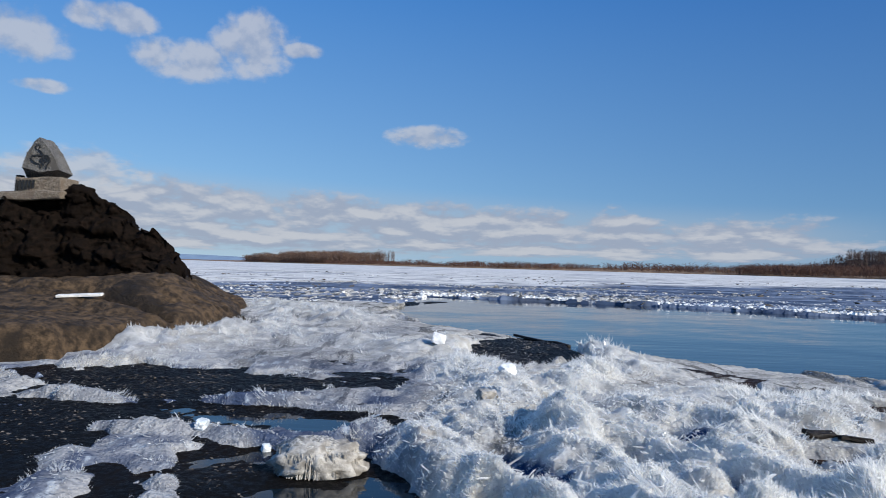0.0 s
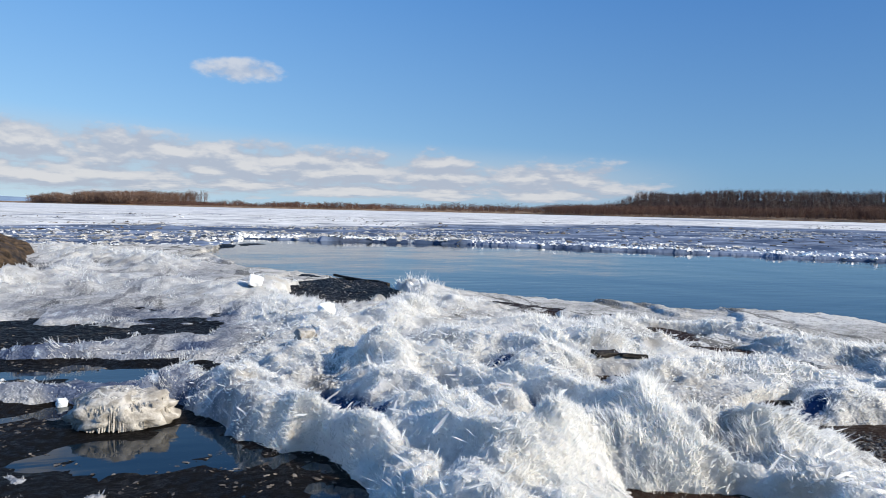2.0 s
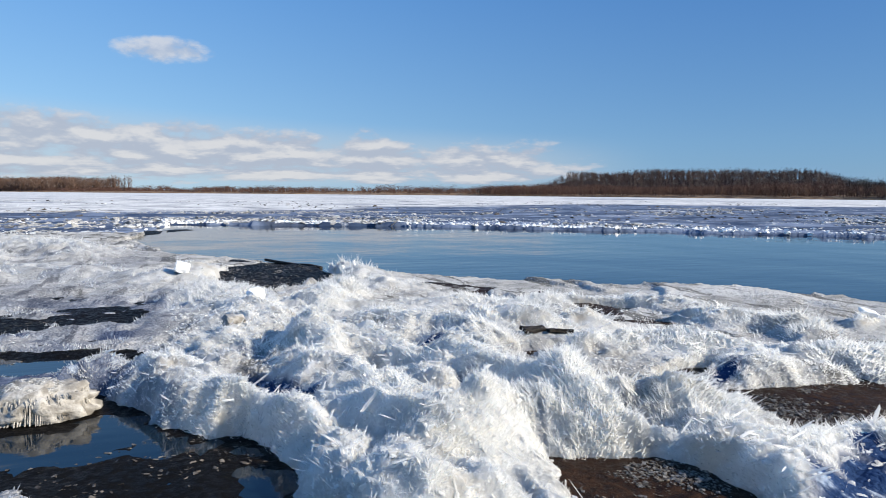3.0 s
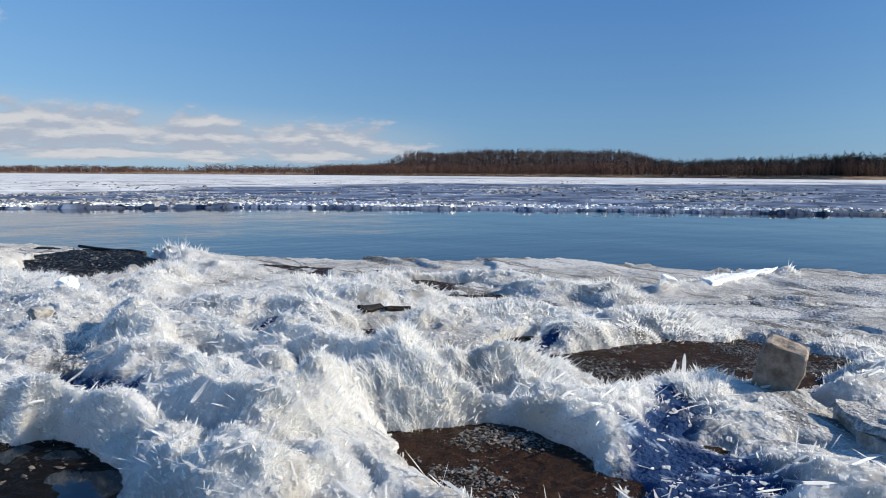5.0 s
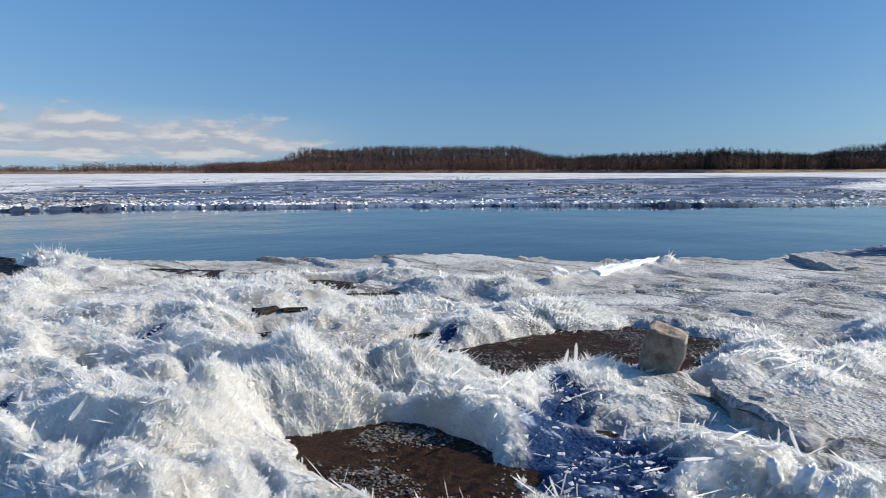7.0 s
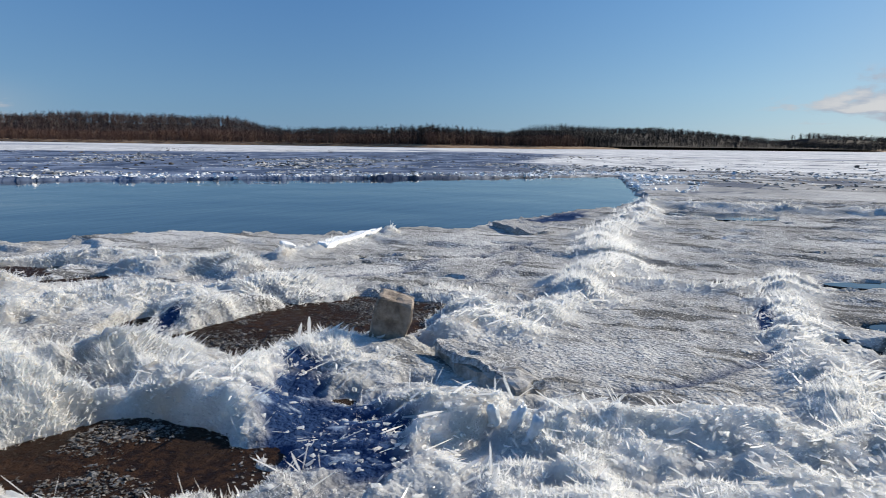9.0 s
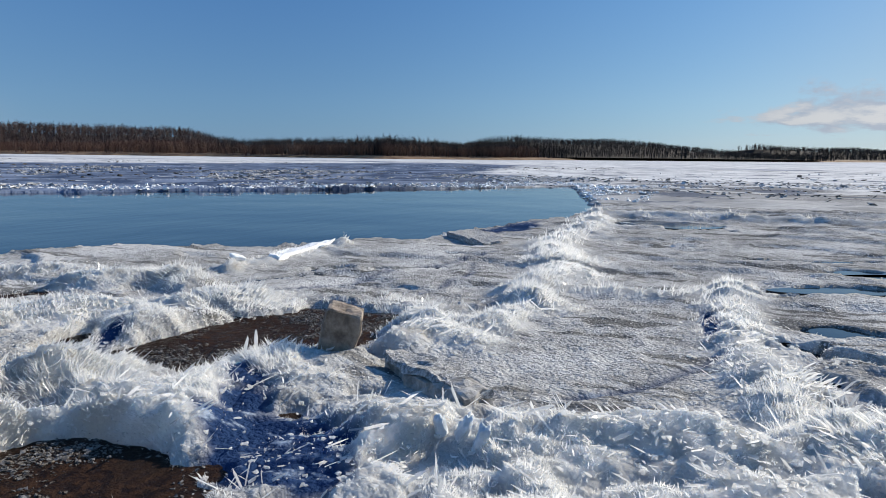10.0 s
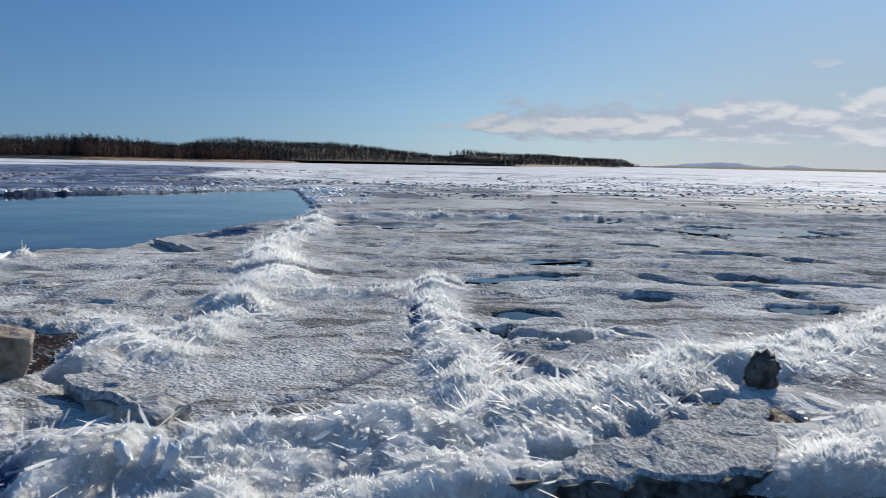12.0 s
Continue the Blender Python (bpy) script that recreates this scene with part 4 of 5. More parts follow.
def far_ridge(name, az0, az1, dist, top, seed, label, mat):
    us = np.linspace(0, 1, 80)
    v, q = sheet(us, np.linspace(0, 1, 5), lambda u, w: -2 + (top * np.sin(np.pi * u) ** 0.7 * (0.75 + 0.5 * fbm(u, u * 0, 6, 4, seed)) + 2) * step(w, 0, 0.6))
    a = np.radians(az0 + (az1 - az0) * v[:, 0])
    r = dist + 300 * v[:, 1]
    ob = new(name, mesh_of(name, np.column_stack([r * np.sin(a), r * np.cos(a), v[:, 2]]), q, mat))
    return tagged(ob, label, "hill", kind="structure")


far_ridge("far_bank_line", 95, 160, 3300, 14, 3, "thin dark far shore on the horizon", HILL_SOIL)
far_ridge("blue_mountain", 108.5, 121, 4200, 42, 5, "mountain far down the river, painted pale blue as haze", HAZE_HILL)
far_ridge("upriver_hills", -40, -4, 4200, 42, 9, "hills far up the river, painted pale blue as haze", HAZE_HILL)


LEDGE = [(-6.3, 11.2), (-5.9, 12.6), (-5.6, 14.2), (-5.0, 15.8), (-4.8, 17.4), (-5.4, 19.0), (-6.4, 21.0), (-6.9, 24.8), (-9.0, 27.0), (-30.0, 30.0), (-30.0, 8.0), (-9.0, 9.6)]


# ---- rubble on the drift ice ----
def chunk_cloud(name, x, y, z, size, mat, label, flat=0.5):
    """Many uneven ice chunks in one mesh."""
    n = len(x)
    corner = np.array([[i, j, k] for i in (-1, 1) for j in (-1, 1) for k in (-1, 1)], float)
    quads = np.array([[0, 1, 3, 2], [4, 6, 7, 5], [0, 4, 5, 1], [2, 3, 7, 6], [0, 2, 6, 4], [1, 5, 7, 3]])
    v = corner[None] * (1 + rng.uniform(-0.65, 0.5, (n, 8, 3)))
    v = v * (size[:, None] * np.stack([rng.uniform(0.5, 1.4, n), rng.uniform(0.5, 1.4, n), flat * rng.uniform(0.4, 1.3, n)], -1))[:, None]
    tilt, turn = rng.normal(0, 0.35, n), rng.uniform(0, 2 * math.pi, n)
    c, s = np.cos(tilt)[:, None], np.sin(tilt)[:, None]
    v = np.stack([v[..., 0] * c - v[..., 2] * s, v[..., 1], v[..., 0] * s + v[..., 2] * c], -1)
    c, s = np.cos(turn)[:, None], np.sin(turn)[:, None]
    v = np.stack([v[..., 0] * c - v[..., 1] * s + x[:, None], v[..., 0] * s + v[..., 1] * c + y[:, None], v[..., 2] + z[:, None]], -1)
    f = (quads[None] + 8 * np.arange(n)[:, None, None]).reshape(-1, 4)
    return tagged(new(name, mesh_of(name, v.reshape(-1, 3), f, mat, smooth=False)), label, "ice", kind="stuff")


def scatter_rubble(name, count, box_, prefer, low, high, mat, label, flat=0.5):
    x, y = rng.uniform(box_[0], box_[1], count), rng.uniform(box_[2], box_[3], count)
    ok = (rng.random(count) < prefer(x, y)) & (inside(x, y, LEAD) < -0.15) & ~(within(MIDDLE, x, y) & near_side(x, y))
    x, y = x[ok], y[ok]
    size = low + (high - low) * rng.random(len(x)) ** 2.5
    chunk_cloud(name, x, y, far_top(x, y) + 0.1 * size, size, mat, label, flat)


scatter_rubble("edge_rubble", 160000, (-6, 50, 2, 48), lambda x, y: 0.5 * np.exp(-(far_from(x, y, LEAD_FAR[1:]) / 3.2) ** 2) * step(fbm(x, y, 0.35, 3, 111), -0.4, 0.15), 0.02, 0.085, WHITE_ICE,
               "white broken ice piled on the far edge of the open water", 0.75)
scatter_rubble("floe_rubble", 70000, (-60, 110, -90, 128), lambda x, y: 0.35 * step(fbm(x, y, 0.06, 4, 115), 0.16, 0.4) * step(fbm(x, y, 0.5, 3, 113), -0.1, 0.3), 0.02, 0.11, DRIFT, "white ice chunks scattered over the drift ice", 0.45)
scatter_rubble("band_rubble", 100000, (-22, 62, 6, 66), lambda x, y: 0.5 * step(fbm(x * 0.6, y, 0.16, 4, 127), 0.10, 0.34) * step(fbm(x, y, 0.7, 3, 129), -0.2, 0.15), 0.02, 0.09, DRIFT, "small broken ice covering the drift ice", 0.4)
scatter_rubble("silty_band", 40000, (-22, 62, 6, 66), lambda x, y: 0.7 * step(fbm(x * 0.6, y, 0.16, 4, 133), -0.05, 0.2), 0.03, 0.16, GRANULAR, "grey broken ice covering the drift ice", 0.25)
scatter_rubble("grey_rubble", 26000, (-60, 110, -90, 128), lambda x, y: 0.5 * step(fbm(x, y, 0.07, 4, 119), 0.05, 0.3), 0.04, 0.16, DARK_ICE, "silty grey ice chunks scattered over the drift ice", 0.3)


scatter_rubble("downstream_rubble", 80000, (24, 100, -80, 8), lambda x, y: 0.6 * step(np.hypot(x, y), 36, 46) * step(np.hypot(x, y), 100, 70) * step(fbm(x, y, 0.09, 4, 121), -0.1, 0.25) * step(fbm(x, y, 0.6, 3, 123), -0.15, 0.25), 0.02, 0.11, DRIFT, "broken white ice strewn over the river ice", 0.4)
scatter_rubble("downstream_grey_ice", 40000, (24, 100, -80, 8), lambda x, y: 0.6 * step(np.hypot(x, y), 30, 38) * step(np.hypot(x, y), 62, 48) * step(fbm(x * 1.6, y * 0.5, 0.11, 4, 125), -0.1, 0.2), 0.03, 0.14, DIRTY_ICE, "grey silty ice strewn over the river ice", 0.25)


# ---- loose crystals on the heaps ----
def spikes(name, base, axis, length, width, label, mat):
    """Slim ice prisms with pointed ends, joined in one mesh."""
    n = len(base)
    axis = axis / np.linalg.norm(axis, axis=1)[:, None]
    side = np.cross(axis, rng.normal(0, 1, (n, 3)))
    side /= np.linalg.norm(side, axis=1)[:, None]
    other = np.cross(axis, side)
    flat = rng.uniform(0.35, 1.0, n)[:, None]
    rings = []
    for at, grow in ((-0.1, 0.85), (0.62, 1.0)):
        for k in range(3):
            a = 2 * math.pi * k / 3
            rings.append(base + axis * (length * at)[:, None] + (math.cos(a) * side + math.sin(a) * flat * other) * (width * grow)[:, None])
    rings.append(base + axis * length[:, None] + side * (width * rng.uniform(-1, 1, n))[:, None])
    v = np.stack(rings, 1).reshape(-1, 3)
    tri = []
    for k in range(3):
        j = (k + 1) % 3
        tri += [(k, j, 3 + j), (k, 3 + j, 3 + k), (3 + k, 3 + j, 6)]
    f = (np.array(tri)[None] + 7 * np.arange(n)[:, None, None]).reshape(-1, 3)
    return tagged(new(name, mesh_of(name, v, f, mat, smooth=False)), label, "ice crystals", kind="stuff")


def slim(name, base, axis, length, width, label, mat):
    """Very slim tapered ice needles, three faces each, joined in one mesh."""
    n = len(base)
    axis = axis / np.linalg.norm(axis, axis=1)[:, None]
    side = np.cross(axis, rng.normal(0, 1, (n, 3)))
    side /= np.linalg.norm(side, axis=1)[:, None]
    other = np.cross(axis, side)
    foot = [base + (math.cos(a) * side + math.sin(a) * other) * width[:, None] for a in (0.0, 2.1, 4.2)]
    v = np.stack(foot + [base + axis * length[:, None]], 1).reshape(-1, 3)
    f = (np.array([(0, 1, 3), (1, 2, 3), (2, 0, 3)])[None] + 4 * np.arange(n)[:, None, None]).reshape(-1, 3)
    return tagged(new(name, mesh_of(name, v, f, mat, smooth=False)), label, "ice crystals", kind="stuff")


def crystal_fans(name, box_, tries, per_fan, long, thick, reach, label, lo=0.0, hi=1e9, least=0.02, make=slim):
    """Fans of candle-ice needles that grow out of the heaps side by side."""
    x, y = rng.uniform(box_[0], box_[1], tries), rng.uniform(box_[2], box_[3], tries)
    away, ahead = np.hypot(x, y), np.degrees(np.arctan2(x, y))
    _, loose = ridge_fields(x, y)
    zone, gap = heap_zone(x, y), gap_field(x, y)
    rim = step(gap, 1.7, 0.9) * step(gap, 0.1, 0.4) * zone
    share = np.maximum(loose ** 1.3, 0.8 * rim) + 0.06 * zone * step(fbm(x, y, 1.5, 3, 135), -0.05, 0.2)
    share = np.where(np.maximum(loose, 0.6 * zone) > least, share, 0)
    e = 0.05
    steep = np.hypot(ice_top(x + e, y) - ice_top(x - e, y), ice_top(x, y + e) - ice_top(x, y - e)) / (2 * e)
    share = share * np.sqrt(1 + 5 * np.minimum(steep, 2.0) ** 2)
    share = share * np.clip(0.9 + 1.3 * fbm(x, y, 1.7, 3, 131), 0.6, 1.3)
    share = share * (1 - 0.85 * hollow_field(x, y)[0]) * (1 - 0.8 * soaked(x, y))
    ok = (rng.random(tries) < share) & (away > lo) & (away < hi) & (ahead > -48) & (ahead < 142)
    x, y, rim, loose = x[ok], y[ok], rim[ok], loose[ok]
    z = ice_top(x, y)
    ok = (z > -0.05) & (inside(x, y, LEDGE) < 0.1)
    x, y, rim, loose = x[ok], y[ok], rim[ok], loose[ok]
    n, k, e = len(x), per_fan, 0.09
    gx, gy = (ice_top(x + e, y) - ice_top(x - e, y)) / (2 * e), (ice_top(x, y + e) - ice_top(x, y - e)) / (2 * e)
    soft = 1 / (1 + 1.2 * np.hypot(gx, gy))
    gx, gy = gx * soft, gy * soft
    turn = 2.4 * math.pi * fbm(x, y, 0.8, 2, 141)
    lean = np.clip(0.45 + 0.9 * fbm(x, y, 1.1, 2, 143), 0.05, 1.1)
    main = np.stack([-0.9 * gx + lean * np.cos(turn), -0.9 * gy + lean * np.sin(turn), np.full(n, 0.95)], -1)
    main /= np.linalg.norm(main, axis=1)[:, None]
    # the feet stand in a short row, and the tips spread along it
    row = np.stack([-np.sin(turn), np.cos(turn)], -1) + rng.normal(0, 0.5, (n, 2))
    row /= np.linalg.norm(row, axis=1)[:, None]
    s = rng.uniform(-1, 1, (n, k))
    wide = reach * rng.uniform(0.5, 1.3, n)
    foot = row[:, None] * (s * wide[:, None])[..., None] + rng.normal(0, 0.22 * reach, (n, k, 2))
    fan = np.repeat(rng.uniform(0.15, 0.8, n), k).reshape(n, k) * s
    axis = main[:, None] + np.concatenate([row[:, None] * fan[..., None], np.zeros((n, k, 1))], -1) + rng.normal(0, 0.28, (n, k, 3))
    axis[..., 2] = np.maximum(axis[..., 2], 0.04)
    bx, by = (x[:, None] + foot[..., 0]).ravel(), (y[:, None] + foot[..., 1]).ravel()
    bz = ice_top(bx, by) - 0.02
    size = long * rng.uniform(0.45, 1.2, n) * np.clip(1.1 + 1.5 * fbm(x, y, 1.3, 2, 145), 0.75, 1.7) * (0.45 + 0.55 * np.maximum(loose, 0.5 * rim)) * np.clip(np.hypot(x, y) / 4.0, 0.55, 1.0)
    length = (size[:, None] * (1 - 0.35 * np.abs(s)) * rng.uniform(0.45, 1.15, (n, k))).ravel()
    width = thick * rng.uniform(0.5, 1.6, n * k)
    good = bz > -0.07
    make(name, np.stack([bx, by, bz], -1)[good], axis.reshape(-1, 3)[good], length[good], width[good], label, NEEDLE)


crystal_fans("near_crystals", (-3.6, 6.2, -4.0, 6.2), 105000, 32, 0.052, 0.0024, 0.045, "clear and white candle-ice needles bristling from the heaps", 1.8, 4.4)
crystal_fans("middle_crystals", (-5.0, 8.0, -6.0, 8.0), 60000, 28, 0.07, 0.0036, 0.07, "white candle-ice needles on the heaps further off", 4.4, 7.4)
crystal_fans("outer_crystals", (-7.0, 12.0, -7.0, 12.5), 60000, 16, 0.12, 0.006, 0.10, "white ice needles along the outer ridges", 7.4, 12.5)
crystal_fans("distant_crystals", (-8.0, 22.0, -10.0, 25.0), 30000, 10, 0.20, 0.010, 0.16, "pale ice needles along the far ridges of the shelf", 12.5, 27.0)
crystal_fans("ice_prisms", (-3.6, 7.5, -5.0, 8.0), 30000, 5, 0.085, 0.0036, 0.05, "thick clear ice prisms in fans on the crests", 1.9, 8.0, 0.3, spikes)


def broken_bits(name, count, low, high, label):
    """Small broken ice on and between the heaps."""
    x, y = rng.uniform(-6, 8, count), rng.uniform(-5.5, 11, count)
    _, loose = ridge_fields(x, y)
    ok = (rng.random(count) < 0.5 * loose + 0.25 * heap_zone(x, y) * step(fbm(x, y, 1.2, 3, 161), -0.1, 0.3)) & (np.hypot(x, y) > 2.0) & ~((x < 1.2) & (y < 1.5)) & (gap_field(x, y) > 0.5) & (soaked(x, y) < 0.4)
    x, y = x[ok], y[ok]
    size = low + (high - low) * rng.random(len(x)) ** 2.5
    chunk_cloud(name, x, y, np.maximum(ice_top(x, y), bed(x, y)) + 0.3 * size, size, NEEDLE, label, 0.7)


broken_bits("ice_crumbs", 150000, 0.004, 0.018, "small broken bits of white ice on the heaps")


def slush(name, count, low, high, mat, label, lo, hi, box_, from_x=0.9, flat=0.55):
    """Crumbly grey slush along the rims of the gaps and over the wet flat."""
    x, y = rng.uniform(box_[0], box_[1], count), rng.uniform(box_[2], box_[3], count)
    g = gap_field(x, y)
    rim_ = step(g, lo, lo + 0.4) * step(g, hi, hi - 0.5) * step(fbm(x, y, 2.2, 4, 171), -0.22, 0.12)
    floor_ = np.maximum(ice_top(x, y), bed(x, y))
    ok = (rng.random(count) < 0.4 * rim_ * step(x, from_x, from_x + 0.7)) & (np.hypot(x, y) > 1.9) & (floor_ > -0.04) & ~((x < 1.2) & (y < 1.5)) & (inside(x, y, LEDGE) < 0.1)
    x, y, floor_ = x[ok], y[ok], floor_[ok]
    size = low + (high - low) * rng.random(len(x)) ** 2.5
    chunk_cloud(name, x, y, floor_ + 0.35 * flat * size, size, mat, label, flat)


slush("grey_slush", 90000, 0.005, 0.016, SLUSH, "grey crumbly slush on mud and thin ice", -0.7, 0.45, (0.5, 8.0, -3.5, 9.0))
slush("fine_slush", 110000, 0.003, 0.010, SLUSH, "fine grey slush along the rims of the mud", -0.5, 0.75, (1.8, 7.0, 2.0, 5.2))
slush("silty_slush", 60000, 0.003, 0.012, DARK_ICE, "brown silty slush on the mud", -1.4, 0.5, (1.8, 7.0, 2.0, 5.2))
slush("ice_films", 40000, 0.004, 0.018, DARK_ICE, "thin broken ice films on the dark wet flat", -2.5, 0.6, (-6.5, 0.8, 4.0, 11.2), -9.0, 0.16)
slush("waterside_slush", 5000, 0.005, 0.018, SLUSH, "grey ice bits on the mud by the water", -2.6, 0.6, (0.3, 3.4, 12.0, 17.4), -0.5)


def crystal_shards(name, box_, tries, label):
    """Flat broken sticks of ice lying on the heaps."""
    x, y = rng.uniform(box_[0], box_[1], tries), rng.uniform(box_[2], box_[3], tries)
    _, loose = ridge_fields(x, y)
    gap = gap_field(x, y)
    share = 0.4 * loose * step(ice_top(x, y), 0.02, 0.08) + (0.2 * step(gap, 1.4, 0.7) * step(gap, 0.2, 0.6) + 0.003) * step(x, -1.2, -0.3) * step(ice_top(x, y), 0.0, 0.04)
    ok = (rng.random(tries) < share) & (np.hypot(x, y) > 2.0) & ~((x < 1.2) & (y < 1.5))
    x, y = x[ok], y[ok]
    n = len(x)
    turn = 2.6 * math.pi * fbm(x, y, 0.7, 2, 151) + rng.normal(0, 0.9, n)
    axis = np.stack([np.cos(turn), np.sin(turn), rng.uniform(-0.1, 0.9, n)], -1)
    z = np.maximum(ice_top(x, y), bed(x, y)) + 0.012
    spikes(name, np.stack([x, y, z], -1), axis, (0.03 + 0.16 * rng.random(n) ** 2.5) * (1 - 0.5 * step(x, 0.4, -0.4)), 0.003 + 0.010 * rng.random(n) ** 2, label, NEEDLE)


crystal_shards("loose_shards", (-5.5, 7.5, -5.0, 9.0), 70000, "broken clear ice sticks lying on ice and mud")


crystal_shards("leaf_shards", (4.0, 5.7, -2.7, -0.8), 9000, "flat leaf-like ice crystals heaped on the ridge")


# ---- rock, memorial stone ----
def ledge_height(x, y):
    edge = inside(x, y, LEDGE) + 0.5 * fbm(x, y, 0.5, 4, 201)
    lift = 0.55 * step(edge, 0.0, 0.5) + 0.25 * step(edge, 0.4, 2.0) + 0.50 * step(y, 13.2, 17.6) * step(edge, 0.2, 2.1)
    cut = np.exp(-(far_from(x, y, [(-6.0, 14.5), (-7.2, 14.9), (-8.2, 15.6), (-9.4, 15.3)]) / 0.22) ** 2)
    fold = fbm(x * 0.6 + 0.5 * y, y, 0.7, 4, 203)
    return -0.35 + lift + 0.35 * step(edge, 0, 0.3) + step(edge, 0, 0.6) * (0.26 * fold + 0.06 * fbm(x, y, 4, 3, 205) - 0.45 * cut - 0.12 * np.exp(-(fbm(x + 0.3 * y, y, 0.8, 4, 207) / 0.035) ** 2) - 0.10 * np.abs(fbm(x, y, 1.7, 4, 209)))


rock = new("rock_outcrop")
tagged(rock, "dark basalt outcrop on a rounded tan rock ledge by the ice", "rock")
v, q = sheet(np.arange(-22.0, -4.2, 0.09), np.arange(9.4, 28.0, 0.09), ledge_height, lambda x, y, top: top > -0.2)
ob = new("ledge", mesh_of("ledge", v, q, ROCK_TAN))
ob.parent = rock
ob["label"] = "rounded tan rock ledge with dark crevices"

TOP = [(-20.0, 3.0), (-13.0, 3.25), (-10.55, 3.40), (-10.4, 3.62), (-9.72, 3.64), (-9.55, 3.32), (-9.1, 3.2), (-8.75, 2.95), (-8.42, 2.46), (-8.25, 2.54), (-7.85, 2.50), (-7.68, 2.2), (-7.3, 1.88), (-7.1, 1.55), (-6.9, 1.25)]


def upper_rock():
    """The dark block: a steep face under an uneven crest that falls to its end."""
    us = np.concatenate([np.arange(-20, -12.5, 0.3), np.arange(-12.5, -6.88, 0.05)])
    ws = np.linspace(0, 1, 70)
    top = np.interp(us, [t[0] for t in TOP], [t[1] for t in TOP])
    gu, gw = np.meshgrid(us, ws)
    gt = np.interp(gu, us, top)
    rise = 1.0 + np.maximum(gt - 1.0, 0.05) * np.clip(gw / 0.62, 0, 1) ** 0.9 * (1 - 0.35 * np.clip((gw - 0.62) / 0.38, 0, 1))
    y = 17.7 + 0.75 * np.clip(gw / 0.62, 0, 1) ** 1.5 + (0.3 + 4.0 * np.clip((-7.6 - gu) / 5, 0, 1)) * np.clip((gw - 0.62) / 0.38, 0, 1)
    blocky = np.tanh(3.5 * fbm(gu * 1.2, rise * 1.5, 0.9, 3, 211))
    y = y - 0.15 * blocky - 0.10 * fbm(gu, rise, 2.4, 4, 213) + 0.12 * np.exp(-(fbm(gu * 1.3 + 0.4 * rise, rise * 2.2, 1.1, 3, 221) / 0.04) ** 2) - 0.10 * np.tanh(5 * fbm(gu * 2, rise * 3, 1.6, 3, 223))
    y = y + 0.05 * np.tanh(5 * np.sin(9 * rise + 2.5 * fbm(gu, rise, 0.7, 3, 219)))
    x = gu + 0.12 * fbm(rise, gu, 1.6, 3, 215)
    z = rise + (0.10 * fbm(gu, gw * 6, 2.2, 3, 217) + 0.06 * np.tanh(6 * fbm(gu, gw * 3, 3.1, 3, 225))) * step(gw, 0.05, 0.3)
    n, m = gu.shape
    idx = np.arange(n * m).reshape(n, m)
    q = np.stack([idx[:-1, :-1], idx[:-1, 1:], idx[1:, 1:], idx[1:, :-1]], -1).reshape(-1, 4)
    return np.stack([x, y, z], -1).reshape(-1, 3), q


v, q = upper_rock()
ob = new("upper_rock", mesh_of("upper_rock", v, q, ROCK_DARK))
ob.parent = rock
ob["label"] = "craggy black-brown basalt block"

memorial = new("memorial_stone")
memorial.matrix_world = pose(-11.1, 18.55, 3.38, 0, 0, -6)
tagged(memorial, "grey boulder with a black emblem on a rough stone plinth", "monument")
plinth = part("plinth", roughen(box(1.32, 0.8, 0.46, 0.04, (0.11, 0.1, 0.26)), 0.045, 2.2, 3, 4), STONE_PALE, memorial, "rough brown stone plinth")
part("footing", roughen(box(1.85, 1.0, 0.22, 0.06, (-0.05, 0.05, 0.0)), 0.06, 2.2, 9, 3), STONE_PALE, memorial, "flat stone footing")


def boulder_mesh():
    """A wedge-shaped boulder: an even slanting front face, undercut foot and a point at the top."""
    front = [(0.17, 1.57), (0.43, 1.27), (0.76, 0.69), (0.22, 0.61), (-0.32, 0.76), (-0.19, 1.16), (0.02, 1.45)]
    back = [(0.06, 1.57), (0.36, 1.20), (0.68, 0.64), (0.36, 0.45), (-0.50, 0.47), (-0.53, 0.88), (-0.34, 1.24)]
    bm = bmesh.new()
    rings = []
    for y, s in ((-0.35, 0.0), (-0.30, 0.12), (0.05, 0.85), (0.35, 1.0)):
        rings.append([bm.verts.new((f[0] + (g[0] - f[0]) * s, y, f[1] + (g[1] - f[1]) * s)) for f, g in zip(front, back)])
    for r0, r1 in zip(rings[:-1], rings[1:]):
        for k in range(len(front)):
            j = (k + 1) % len(front)
            bm.faces.new((r0[k], r0[j], r1[j], r1[k]))
    bm.faces.new(rings[0])
    bm.faces.new(rings[-1][::-1])
    bmesh.ops.triangulate(bm, faces=[f for f in bm.faces if len(f.verts) > 4])
    bmesh.ops.subdivide_edges(bm, edges=bm.edges[:], cuts=2, use_grid_fill=True)
    return roughen(bm, 0.02, 3.0, 4)


boulder = part("boulder", boulder_mesh(), STONE_GREY, memorial, "wedge-shaped grey boulder")


